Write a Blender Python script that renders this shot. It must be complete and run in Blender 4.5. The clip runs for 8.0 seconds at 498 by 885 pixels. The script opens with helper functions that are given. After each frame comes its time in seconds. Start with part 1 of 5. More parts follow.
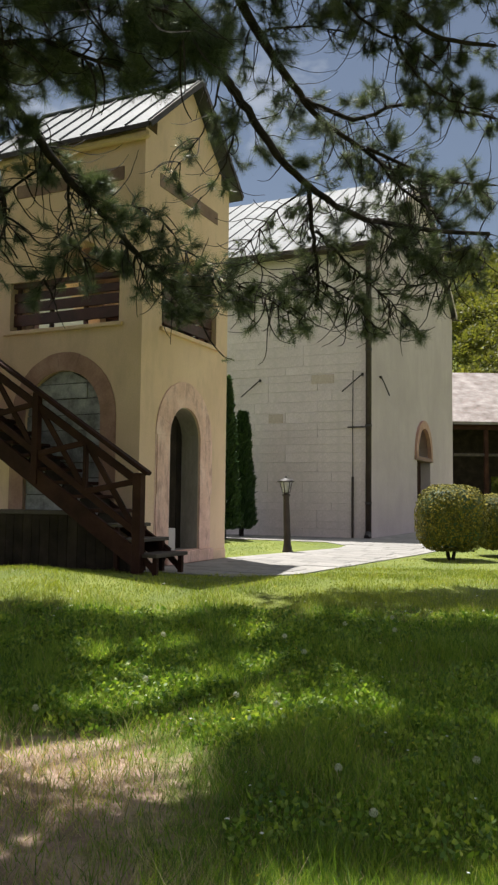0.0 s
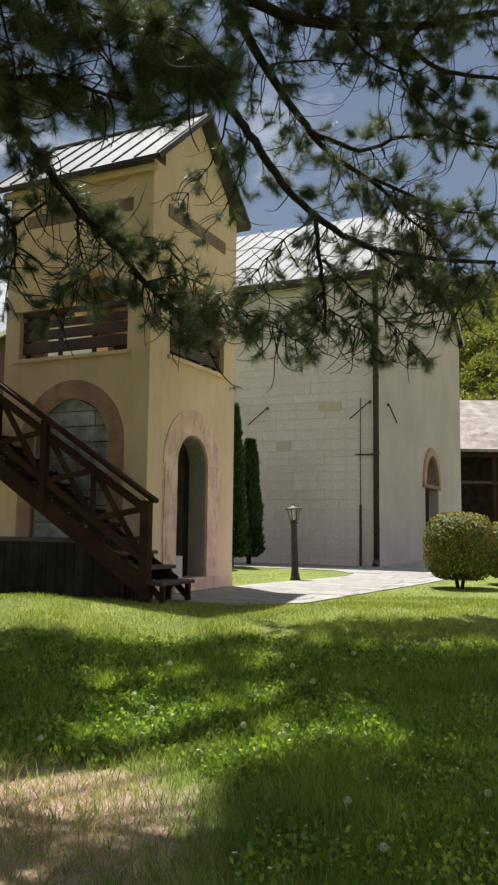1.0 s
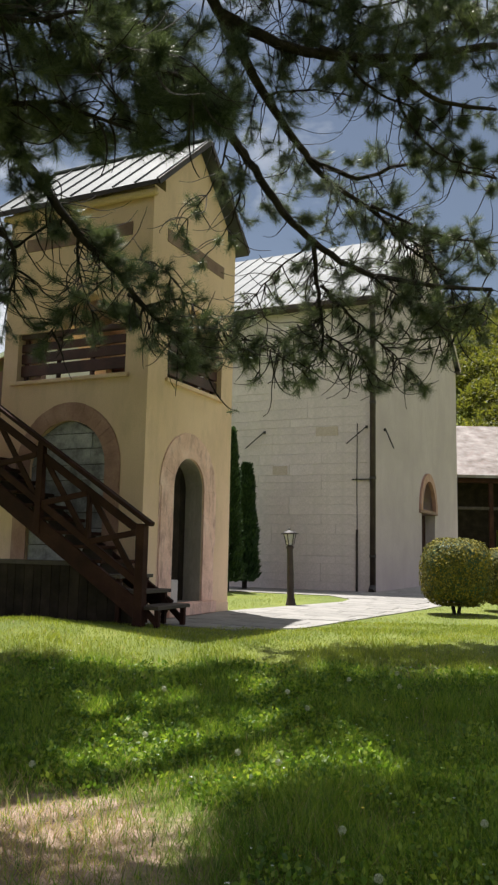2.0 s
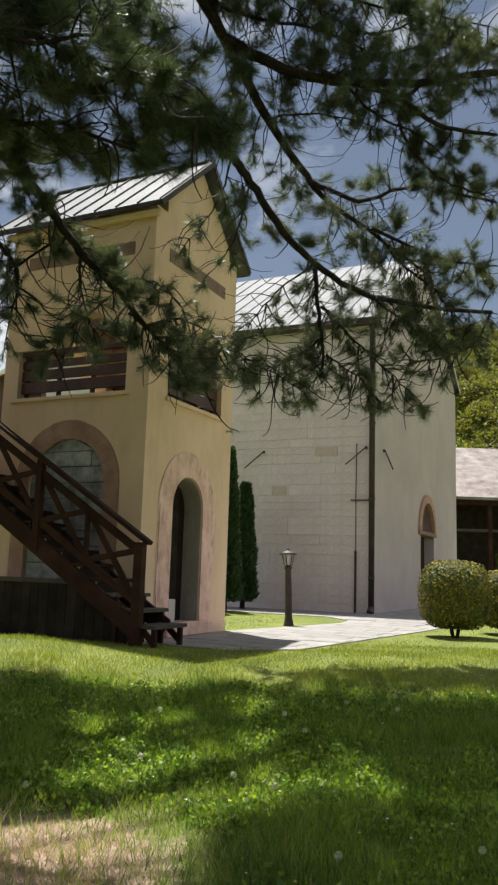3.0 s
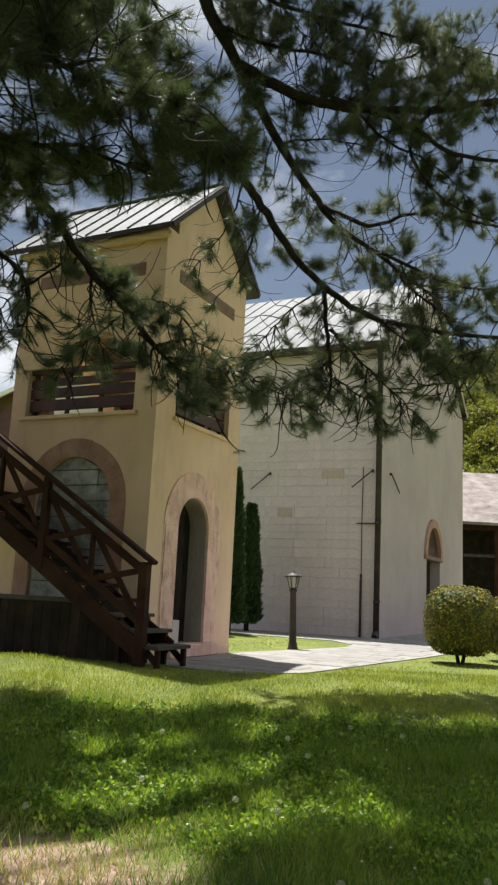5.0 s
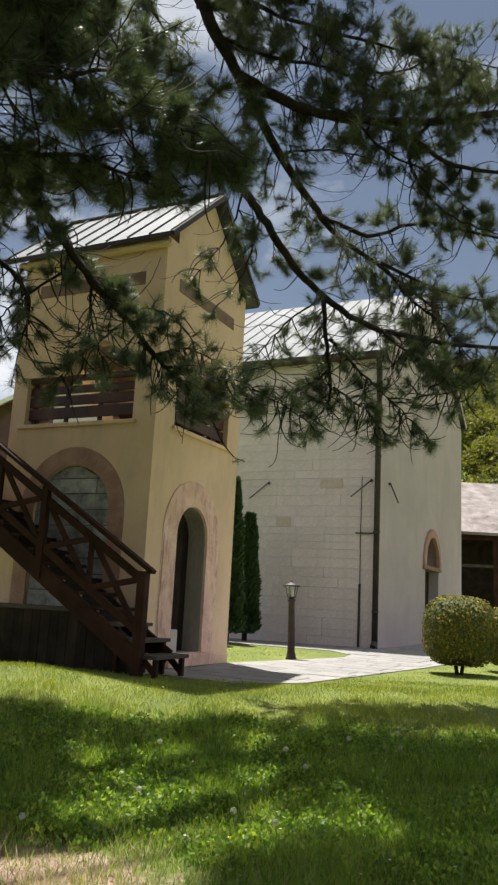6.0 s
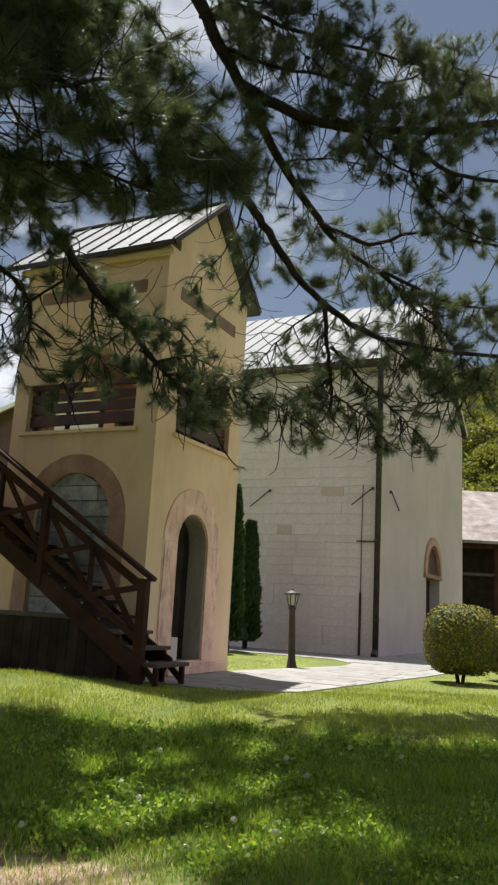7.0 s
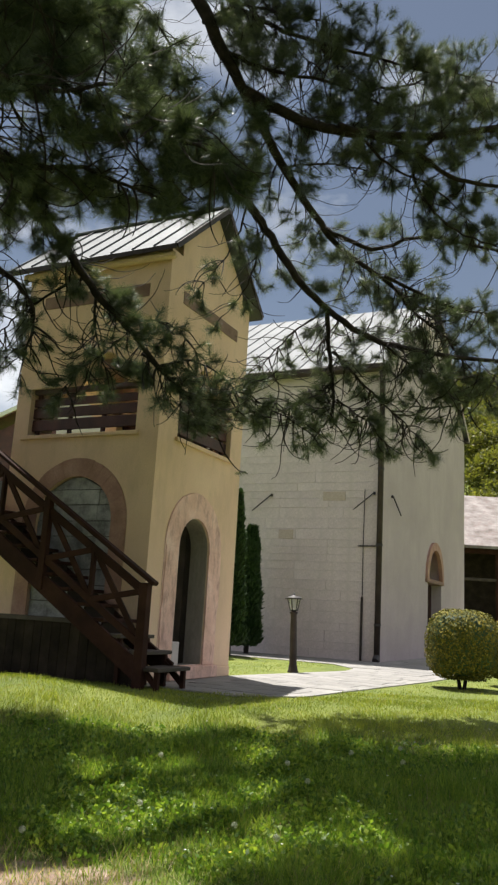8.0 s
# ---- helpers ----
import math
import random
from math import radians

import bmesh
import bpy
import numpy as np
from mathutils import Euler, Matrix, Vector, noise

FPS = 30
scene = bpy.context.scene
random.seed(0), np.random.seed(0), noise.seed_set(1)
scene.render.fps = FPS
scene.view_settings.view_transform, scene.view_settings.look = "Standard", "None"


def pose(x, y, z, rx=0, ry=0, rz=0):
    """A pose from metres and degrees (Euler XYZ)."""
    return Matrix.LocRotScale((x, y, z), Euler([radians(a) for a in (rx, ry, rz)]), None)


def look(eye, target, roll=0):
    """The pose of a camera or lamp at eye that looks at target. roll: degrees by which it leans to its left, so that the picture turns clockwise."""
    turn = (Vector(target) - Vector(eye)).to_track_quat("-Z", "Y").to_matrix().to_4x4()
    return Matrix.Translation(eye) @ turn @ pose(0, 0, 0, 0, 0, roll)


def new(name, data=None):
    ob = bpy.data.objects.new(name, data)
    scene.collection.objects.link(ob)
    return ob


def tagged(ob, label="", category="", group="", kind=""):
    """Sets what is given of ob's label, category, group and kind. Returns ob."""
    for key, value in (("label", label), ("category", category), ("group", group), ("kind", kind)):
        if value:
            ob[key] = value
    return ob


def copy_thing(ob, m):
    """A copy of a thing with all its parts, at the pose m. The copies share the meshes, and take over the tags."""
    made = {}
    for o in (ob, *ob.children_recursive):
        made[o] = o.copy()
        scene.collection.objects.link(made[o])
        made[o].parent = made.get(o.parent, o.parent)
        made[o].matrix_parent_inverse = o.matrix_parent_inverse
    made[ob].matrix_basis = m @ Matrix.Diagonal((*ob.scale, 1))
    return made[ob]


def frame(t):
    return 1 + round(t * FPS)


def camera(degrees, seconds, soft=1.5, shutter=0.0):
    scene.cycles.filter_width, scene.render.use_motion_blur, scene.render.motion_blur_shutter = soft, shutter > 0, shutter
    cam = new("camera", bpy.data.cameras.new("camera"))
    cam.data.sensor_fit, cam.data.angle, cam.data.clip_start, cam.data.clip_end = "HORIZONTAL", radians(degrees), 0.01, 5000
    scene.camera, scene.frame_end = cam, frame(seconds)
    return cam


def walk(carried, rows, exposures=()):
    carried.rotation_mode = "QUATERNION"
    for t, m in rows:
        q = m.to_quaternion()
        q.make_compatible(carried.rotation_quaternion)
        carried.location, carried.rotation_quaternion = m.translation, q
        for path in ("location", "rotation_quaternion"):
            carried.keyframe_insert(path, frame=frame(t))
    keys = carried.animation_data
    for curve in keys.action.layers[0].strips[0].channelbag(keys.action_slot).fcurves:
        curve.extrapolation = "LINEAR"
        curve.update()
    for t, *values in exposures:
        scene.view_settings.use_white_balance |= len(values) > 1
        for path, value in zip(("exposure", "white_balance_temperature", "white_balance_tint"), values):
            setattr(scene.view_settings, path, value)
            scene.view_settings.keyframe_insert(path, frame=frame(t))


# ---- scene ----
from mathutils.geometry import tessellate_polygon

# ---- camera: held in place, sways by a centimetre, tilts up and rolls a little ----
EYE_Z = 0.976
cam = camera(34.6, 8.0, soft=2.4)
TURNS = [(0.0, -0.206, 4.029, -0.649), (0.5, 0.194, 5.010, -0.587), (1.0, 0.328, 5.995, -0.685), (1.5, 0.235, 6.884, -0.909),
         (3.0, -0.095, 9.113, -1.760), (3.5, 0.095, 9.641, -2.146), (4.0, 0.288, 10.041, -2.423), (4.5, 0.307, 10.320, -2.611),
         (6.0, 0.143, 11.286, -2.934), (6.5, 0.161, 11.581, -3.022), (7.0, 0.188, 11.829, -3.101), (7.5, 0.236, 12.026, -3.181),
         (8.0, 0.289, 12.136, -3.277)]
SWAY = {4.0: 0.011, 4.5: 0.009, 6.0: 0.003, 6.5: 0.002, 7.0: 0.001, 7.5: 0.0, 8.0: 0.0}      # metres to the right; at first 0.014
walk(cam, [(t, pose(SWAY.get(t, 0.014), 0.0, EYE_Z, 90 + pitch, roll, yaw + 6.0 * SWAY.get(t, 0.014))) for t, yaw, pitch, roll in TURNS], exposures=[(0.0, 1.16, 6350, 9), (8.0, 1.16, 6350, 9)])

# ---- world and sun ----
SUN_EL, SUN_AZ = radians(72.7), radians(-26.8)   # azimuth clockwise from +y
world = bpy.data.worlds.new("sky")
scene.world = world
world.use_nodes = True
wn, wl = world.node_tree.nodes, world.node_tree.links
sky = wn.new("ShaderNodeTexSky")
sky.sky_type, sky.sun_disc, sky.sun_elevation, sky.sun_rotation = "NISHITA", False, SUN_EL, SUN_AZ
sky.air_density, sky.dust_density, sky.ozone_density = 1.0, 0.3, 1.4
back = wn["Background"]
back.inputs["Strength"].default_value = 0.066


def cloudy_sky():
    """Fair-weather clouds drawn over the dimmed blue; those out of view add skylight."""
    co = wn.new("ShaderNodeTexCoord")
    mp = wn.new("ShaderNodeMapping")
    mp.inputs["Scale"].default_value, mp.inputs["Location"].default_value = (1.0, 1.0, 2.2), CLOUD_SHIFT
    wl.new(co.outputs["Generated"], mp.inputs["Vector"])
    nz = wn.new("ShaderNodeTexNoise")
    nz.inputs["Scale"].default_value, nz.inputs["Detail"].default_value, nz.inputs["Roughness"].default_value = 1.9, 7.0, 0.55
    wl.new(mp.outputs[0], nz.inputs["Vector"])
    cr = wn.new("ShaderNodeValToRGB")
    cr.color_ramp.elements[0].position, cr.color_ramp.elements[1].position = 0.45, 0.64
    wl.new(nz.outputs["Fac"], cr.inputs["Fac"])
    mx = wn.new("ShaderNodeMix")
    mx.data_type = "RGBA"
    wl.new(cr.outputs["Color"], mx.inputs[0])
    hs = wn.new("ShaderNodeHueSaturation")
    hs.inputs["Saturation"].default_value, hs.inputs["Value"].default_value = 0.72, 0.51
    wl.new(sky.outputs[0], hs.inputs["Color"])
    wl.new(hs.outputs[0], mx.inputs[6])
    mx.inputs[7].default_value = (8.3, 8.25, 8.2, 1)
    wl.new(mx.outputs[2], back.inputs["Color"])


# shift picked to keep the view mostly clear, with brightening clouds unseen elsewhere
CLOUD_SHIFT = (-2.0, 0.9, -4.4)
cloudy_sky()
sun_way = Vector((math.sin(SUN_AZ) * math.cos(SUN_EL), math.cos(SUN_AZ) * math.cos(SUN_EL), math.sin(SUN_EL)))
sun = new("sun", bpy.data.lights.new("sun", "SUN"))
sun.data.energy, sun.data.angle, sun.data.color = 4.7, radians(0.48), (1.0, 0.95, 0.86)
sun.matrix_world = look(sun_way * 60, (0, 0, 0))

# ---- materials ----


def nodes_of(name):
    m = bpy.data.materials.new(name)
    m.use_nodes = True
    return m, m.node_tree.nodes, m.node_tree.links, m.node_tree.nodes["Principled BSDF"]


def noise_node(n, l, coord, scale, detail=5.0, rough=0.6, stretch=None):
    t = n.new("ShaderNodeTexNoise")
    t.inputs["Scale"].default_value, t.inputs["Detail"].default_value, t.inputs["Roughness"].default_value = scale, detail, rough
    if stretch:
        mp = n.new("ShaderNodeMapping")
        mp.inputs["Scale"].default_value = stretch
        l.new(coord, mp.inputs["Vector"])
        coord = mp.outputs[0]
    l.new(coord, t.inputs["Vector"])
    return t.outputs["Fac"]


def ramp(n, l, fac, stops):
    r = n.new("ShaderNodeValToRGB")
    e = r.color_ramp.elements
    while len(e) < len(stops):
        e.new(0.5)
    for k, (p, c) in zip(e, stops):
        k.position, k.color = p, (*c, 1)
    l.new(fac, r.inputs["Fac"])
    return r.outputs["Color"]


def mixed(n, l, fac, a, b, mode="MIX"):
    m = n.new("ShaderNodeMix")
    m.data_type, m.blend_type = "RGBA", mode
    for value, key in ((fac, 0), (a, 6), (b, 7)):
        if isinstance(value, (int, float)):
            m.inputs[key].default_value = value
        elif isinstance(value, tuple):
            m.inputs[key].default_value = (*value, 1)
        else:
            l.new(value, m.inputs[key])
    return m.outputs[2]


def surface(name, dark, mid, light, rough=0.85, large=1.2, fine=25.0, bump=0.25, metallic=0.0, stretch=None, vary=0.0, stain=None, depth=0.01, sheen=0.5):
    """A weathered solid: broad tone from one noise, grain from another, relief from the grain."""
    m, n, l, p = nodes_of(name)
    co = n.new("ShaderNodeTexCoord").outputs["Object"]
    broad = noise_node(n, l, co, large, 4.0, 0.55, stretch)
    grain = noise_node(n, l, co, fine, 8.0, 0.7, stretch)
    col = ramp(n, l, broad, [(0.3, dark), (0.5, mid), (0.7, light)])
    g = ramp(n, l, grain, [(0.25, (0.72, 0.72, 0.72)), (0.75, (1.18, 1.18, 1.18))])
    col = mixed(n, l, 0.8, col, g, "MULTIPLY")
    if stain:
        s = ramp(n, l, noise_node(n, l, co, large * 2.7, 6.0, 0.7, (1, 1, 0.35)), [(0.5, (0, 0, 0)), (0.72, (1, 1, 1))])
        col = mixed(n, l, s, col, stain)
    if vary:
        o = n.new("ShaderNodeObjectInfo").outputs["Random"]
        v = ramp(n, l, o, [(0.0, (1 - vary,) * 3), (1.0, (1 + vary,) * 3)])
        col = mixed(n, l, 1.0, col, v, "MULTIPLY")
    l.new(col, p.inputs["Base Color"])
    p.inputs["Roughness"].default_value, p.inputs["Metallic"].default_value = rough, metallic
    p.inputs["Specular IOR Level"].default_value = sheen
    b = n.new("ShaderNodeBump")
    b.inputs["Strength"].default_value, b.inputs["Distance"].default_value = bump, depth
    l.new(grain, b.inputs["Height"])
    l.new(b.outputs[0], p.inputs["Normal"])
    return m


def leafy(name, dark, mid, light, through_light=0.4, rough=0.55):
    """Leaves, needles and blades: tone by piece, part of the light passes through."""
    m, n, l, p = nodes_of(name)
    isl = n.new("ShaderNodeNewGeometry").outputs["Random Per Island"]
    co = n.new("ShaderNodeTexCoord").outputs["Object"]
    col = ramp(n, l, isl, [(0.0, dark), (0.5, mid), (1.0, light)])
    patch = ramp(n, l, noise_node(n, l, co, 1.3, 3.0), [(0.3, (0.7, 0.78, 0.7)), (0.7, (1.25, 1.18, 1.1))])
    col = mixed(n, l, 1.0, col, patch, "MULTIPLY")
    l.new(col, p.inputs["Base Color"])
    p.inputs["Roughness"].default_value = rough
    tr = n.new("ShaderNodeBsdfTranslucent")
    l.new(mixed(n, l, 1.0, col, (1.5, 1.55, 0.8), "MULTIPLY"), tr.inputs["Color"])
    mx = n.new("ShaderNodeMixShader")
    mx.inputs[0].default_value = through_light
    l.new(p.outputs[0], mx.inputs[1])
    l.new(tr.outputs[0], mx.inputs[2])
    l.new(mx.outputs[0], n["Material Output"].inputs["Surface"])
    return m


OCHRE = surface("ochre_stucco", (0.70, 0.485, 0.335), (0.76, 0.53, 0.375), (0.80, 0.57, 0.41), 0.92, 0.9, 60, 0.35, stain=(0.60, 0.42, 0.295), depth=0.004)
PLASTER = surface("grey_plaster", (0.41, 0.335, 0.345), (0.45, 0.37, 0.38), (0.49, 0.405, 0.415), 0.9, 0.7, 30, 0.35, stain=(0.40, 0.325, 0.335), depth=0.006)
CHURCH_STONE = surface("grey_limestone", (0.53, 0.46, 0.465), (0.59, 0.515, 0.52), (0.64, 0.565, 0.57), 0.9, 1.1, 24, 0.5, vary=0.03, stain=(0.48, 0.43, 0.425), depth=0.008)
MORTAR = surface("mortar", (0.51, 0.45, 0.445), (0.56, 0.50, 0.49), (0.59, 0.525, 0.515), 0.95, 2, 50, 0.4)
PINK_STONE = surface("pink_sandstone", (0.64, 0.395, 0.32), (0.77, 0.495, 0.41), (0.84, 0.59, 0.51), 0.88, 3.0, 40, 0.5, vary=0.03, stain=(0.37, 0.215, 0.185), depth=0.006)
ARCH_STONE = surface("brown_pink_sandstone", (0.30, 0.165, 0.125), (0.39, 0.22, 0.17), (0.47, 0.29, 0.225), 0.88, 3.0, 40, 0.5, vary=0.03, depth=0.006)
REVEAL = surface("worn_grey_reveal", (0.23, 0.195, 0.165), (0.33, 0.285, 0.245), (0.43, 0.37, 0.32), 0.92, 2.5, 30, 0.4, stretch=(1, 1, 0.3))
JOINT = surface("dark_joint", (0.05, 0.042, 0.038), (0.075, 0.062, 0.056), (0.10, 0.085, 0.075), 0.95, 4, 50, 0.3)
BROWN_BLOCK = surface("brownish_limestone", (0.42, 0.35, 0.30), (0.47, 0.395, 0.34), (0.52, 0.44, 0.38), 0.9, 1.6, 24, 0.5, depth=0.008)
INFILL = surface("grey_infill_stone", (0.16, 0.15, 0.155), (0.33, 0.32, 0.325), (0.47, 0.45, 0.445), 0.92, 5.0, 40, 0.7, vary=0.16, depth=0.012)
TIMBER = surface("dark_stained_timber", (0.022, 0.009, 0.006), (0.036, 0.014, 0.010), (0.056, 0.024, 0.016), 0.8, 3.0, 18, 0.5, vary=0.15, sheen=0.15)
# board colour; also stands in for shade on the barn front and in the doorway
BOARDS = surface("dark_boards_and_shade", (0.017, 0.013, 0.010), (0.028, 0.021, 0.016), (0.044, 0.033, 0.025), 0.9, 3.0, 20, 0.5, vary=0.2, sheen=0.1)
RED_TIMBER = surface("red_brown_timber", (0.04, 0.011, 0.009), (0.062, 0.018, 0.014), (0.09, 0.028, 0.021), 0.6, 3.0, 18, 0.4, vary=0.1)
TREAD = surface("worn_tread_timber", (0.03, 0.020, 0.016), (0.05, 0.035, 0.028), (0.08, 0.058, 0.047), 0.7, 5.0, 25, 0.5, vary=0.12)
BAND = surface("brown_lintel_stone", (0.17, 0.10, 0.075), (0.22, 0.13, 0.10), (0.27, 0.17, 0.13), 0.85, 4, 40, 0.4)
ZINC = surface("zinc_sheet", (0.085, 0.09, 0.10), (0.105, 0.11, 0.12), (0.125, 0.13, 0.14), 0.7, 1.5, 12, 0.05, metallic=0.35, vary=0.05, sheen=0.35)
DARK_METAL = surface("dark_brown_metal", (0.030, 0.022, 0.020), (0.045, 0.033, 0.030), (0.06, 0.046, 0.042), 0.6, 5, 40, 0.15, sheen=0.25)
IRON = surface("dark_iron", (0.018, 0.014, 0.016), (0.028, 0.022, 0.024), (0.04, 0.032, 0.034), 0.6, 8, 60, 0.2)
FLAG = surface("pale_flagstone", (0.18, 0.172, 0.164), (0.225, 0.213, 0.203), (0.27, 0.256, 0.243), 0.85, 2.5, 30, 0.4, vary=0.1, depth=0.006)
BARK = surface("pine_bark", (0.016, 0.013, 0.012), (0.028, 0.022, 0.020), (0.048, 0.037, 0.032), 0.95, 9, 45, 0.9, depth=0.02, sheen=0.15)
INSIDE = surface("inner_plaster", (0.33, 0.30, 0.27), (0.40, 0.37, 0.33), (0.46, 0.42, 0.38), 0.92, 1.5, 40, 0.3)
OLD_TILE = surface("lichened_roof", (0.10, 0.078, 0.07), (0.19, 0.165, 0.158), (0.27, 0.24, 0.232), 0.9, 1.6, 9, 0.6, stain=(0.16, 0.11, 0.10), vary=0.1, depth=0.03)
PINE_NEEDLE = leafy("pine_needles", (0.032, 0.048, 0.030), (0.070, 0.090, 0.058), (0.16, 0.18, 0.125), 0.28, 0.38)
GRASS_BLADE = leafy("grass_blades", (0.055, 0.115, 0.016), (0.140, 0.225, 0.030), (0.29, 0.35, 0.060), 0.45, 0.5)
MOWN_BLADE = leafy("mown_blades", (0.12, 0.16, 0.024), (0.21, 0.25, 0.036), (0.34, 0.355, 0.065), 0.4, 0.55)
DRY_BLADE = leafy("dry_grass", (0.24, 0.18, 0.11), (0.36, 0.28, 0.18), (0.48, 0.385, 0.25), 0.3, 0.7)
BOX_LEAF = leafy("box_leaves", (0.060, 0.064, 0.008), (0.115, 0.108, 0.012), (0.25, 0.20, 0.023), 0.12, 0.85)
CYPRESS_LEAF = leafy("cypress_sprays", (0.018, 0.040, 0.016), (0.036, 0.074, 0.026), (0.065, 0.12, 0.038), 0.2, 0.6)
WOOD_LEAF = leafy("broad_leaves", (0.085, 0.092, 0.02), (0.12, 0.125, 0.028), (0.17, 0.16, 0.04), 0.45, 0.6)
PETAL = surface("white_petals", (0.7, 0.7, 0.66), (0.78, 0.78, 0.74), (0.82, 0.82, 0.8), 0.7, 5, 30, 0.1)
SEED_FLUFF = leafy("seed_fluff", (0.38, 0.38, 0.35), (0.46, 0.46, 0.43), (0.55, 0.55, 0.52), 0.4, 0.8)
YELLOW_PETAL = surface("yellow_petals", (0.6, 0.45, 0.03), (0.7, 0.52, 0.04), (0.75, 0.6, 0.08), 0.7, 5, 30, 0.1)


def ground_material():
    m, n, l, p = nodes_of("lawn_and_soil")
    co = n.new("ShaderNodeTexCoord").outputs["Object"]
    g = ramp(n, l, noise_node(n, l, co, 0.9, 6.0, 0.65), [(0.3, (0.080, 0.112, 0.017)), (0.5, (0.138, 0.17, 0.027)), (0.7, (0.19, 0.212, 0.038))])
    g = mixed(n, l, 0.85, g, ramp(n, l, noise_node(n, l, co, 70, 6.0, 0.75), [(0.25, (0.5, 0.5, 0.5)), (0.75, (1.35, 1.35, 1.3))]), "MULTIPLY")
    s = ramp(n, l, noise_node(n, l, co, 3.0, 6.0, 0.7), [(0.3, (0.19, 0.125, 0.095)), (0.5, (0.34, 0.24, 0.185)), (0.72, (0.48, 0.36, 0.285))])
    s = mixed(n, l, 0.8, s, ramp(n, l, noise_node(n, l, co, 45, 6.0, 0.75), [(0.3, (0.6, 0.6, 0.6)), (0.7, (1.25, 1.25, 1.25))]), "MULTIPLY")
    bare = n.new("ShaderNodeAttribute")
    bare.attribute_name = "bare"
    edge = n.new("ShaderNodeMath")
    edge.operation = "ADD"
    l.new(bare.outputs["Fac"], edge.inputs[0])
    half = n.new("ShaderNodeMath")
    half.operation = "MULTIPLY_ADD"
    half.inputs[1].default_value, half.inputs[2].default_value = 1.1, -0.55
    l.new(noise_node(n, l, co, 7.0, 6.0, 0.7), half.inputs[0])
    l.new(half.outputs[0], edge.inputs[1])
    fac = ramp(n, l, edge.outputs[0], [(0.35, (0, 0, 0)), (0.6, (1, 1, 1))])
    l.new(mixed(n, l, fac, g, s), p.inputs["Base Color"])
    p.inputs["Roughness"].default_value = 0.95
    b = n.new("ShaderNodeBump")
    b.inputs["Strength"].default_value, b.inputs["Distance"].default_value = 0.8, 0.03
    l.new(noise_node(n, l, co, 40, 7.0, 0.75), b.inputs["Height"])
    l.new(b.outputs[0], p.inputs["Normal"])
    return m


GROUND = ground_material()

# ---- builders ----
# The buildings share one plan, turned 25 degrees: local x to the right along the facades, local y away from the viewer.
PLAN = pose(0, 0, 0, 0, 0, -25)
ORIGIN = {}


def mesh_from(name, bm, material):
    me = bpy.data.meshes.new(name)
    bmesh.ops.recalc_face_normals(bm, faces=bm.faces[:])
    bm.to_mesh(me)
    bm.free()
    me.materials.append(material)
    return me


def thing(name, at, label, category, group="", turn=None, kind=""):
    ob = new(name)
    ob.empty_display_size = 0.1
    ob.matrix_world = (PLAN if turn is None else turn) @ Matrix.Translation(at)
    ORIGIN[ob.name] = Vector(at)
    return tagged(ob, label, category, group, kind)


def part(name, bm, material, parent, label="", kind="", smooth=False):
    """Links a bmesh, given in the plan's coordinates, as one mesh under a thing or a part."""
    o = ORIGIN[parent.name]
    bmesh.ops.translate(bm, verts=bm.verts[:], vec=-o)
    me = mesh_from(name, bm, material)
    if smooth:
        for f in me.polygons:
            f.use_smooth = True
    ob = new(name, me)
    ob.parent = parent
    ORIGIN[ob.name] = o
    return tagged(ob, label, "", "", kind)


def piece(name, me, parent, at, turn=None):
    """One of many pieces that share a mesh; at is in the plan's coordinates."""
    ob = new(name, me)
    ob.parent = parent
    m = Matrix.Translation(Vector(at) - ORIGIN[parent.name])
    ob.matrix_local = m @ turn if turn else m
    return ob


def box(bm, x0, x1, y0, y1, z0, z1, bevel=0.0):
    made = bmesh.ops.create_cube(bm, size=1.0, matrix=Matrix.Translation(((x0 + x1) / 2, (y0 + y1) / 2, (z0 + z1) / 2)) @ Matrix.Diagonal((abs(x1 - x0), abs(y1 - y0), abs(z1 - z0), 1)))
    if bevel:
        es = {e for v in made["verts"] for e in v.link_edges}
        bmesh.ops.bevel(bm, geom=list(es), offset=bevel, segments=1, affect="EDGES", profile=0.5)
    return bm


def beam(bm, a, b, w, h, bevel=0.0, up=(0, 0, 1)):
    """A squared timber from a to b, w wide and h deep."""
    a, b = Vector(a), Vector(b)
    d = (b - a).normalized()
    side = d.cross(Vector(up))
    side = side.normalized() if side.length > 1e-4 else Vector((1, 0, 0))
    top = side.cross(d)
    m = Matrix((side, d, top)).transposed().to_4x4()
    m.translation = (a + b) / 2
    made = bmesh.ops.create_cube(bm, size=1.0, matrix=m @ Matrix.Diagonal((w, (b - a).length, h, 1)))
    if bevel:
        es = {e for v in made["verts"] for e in v.link_edges}
        bmesh.ops.bevel(bm, geom=list(es), offset=bevel, segments=1, affect="EDGES", profile=0.5)
    return bm


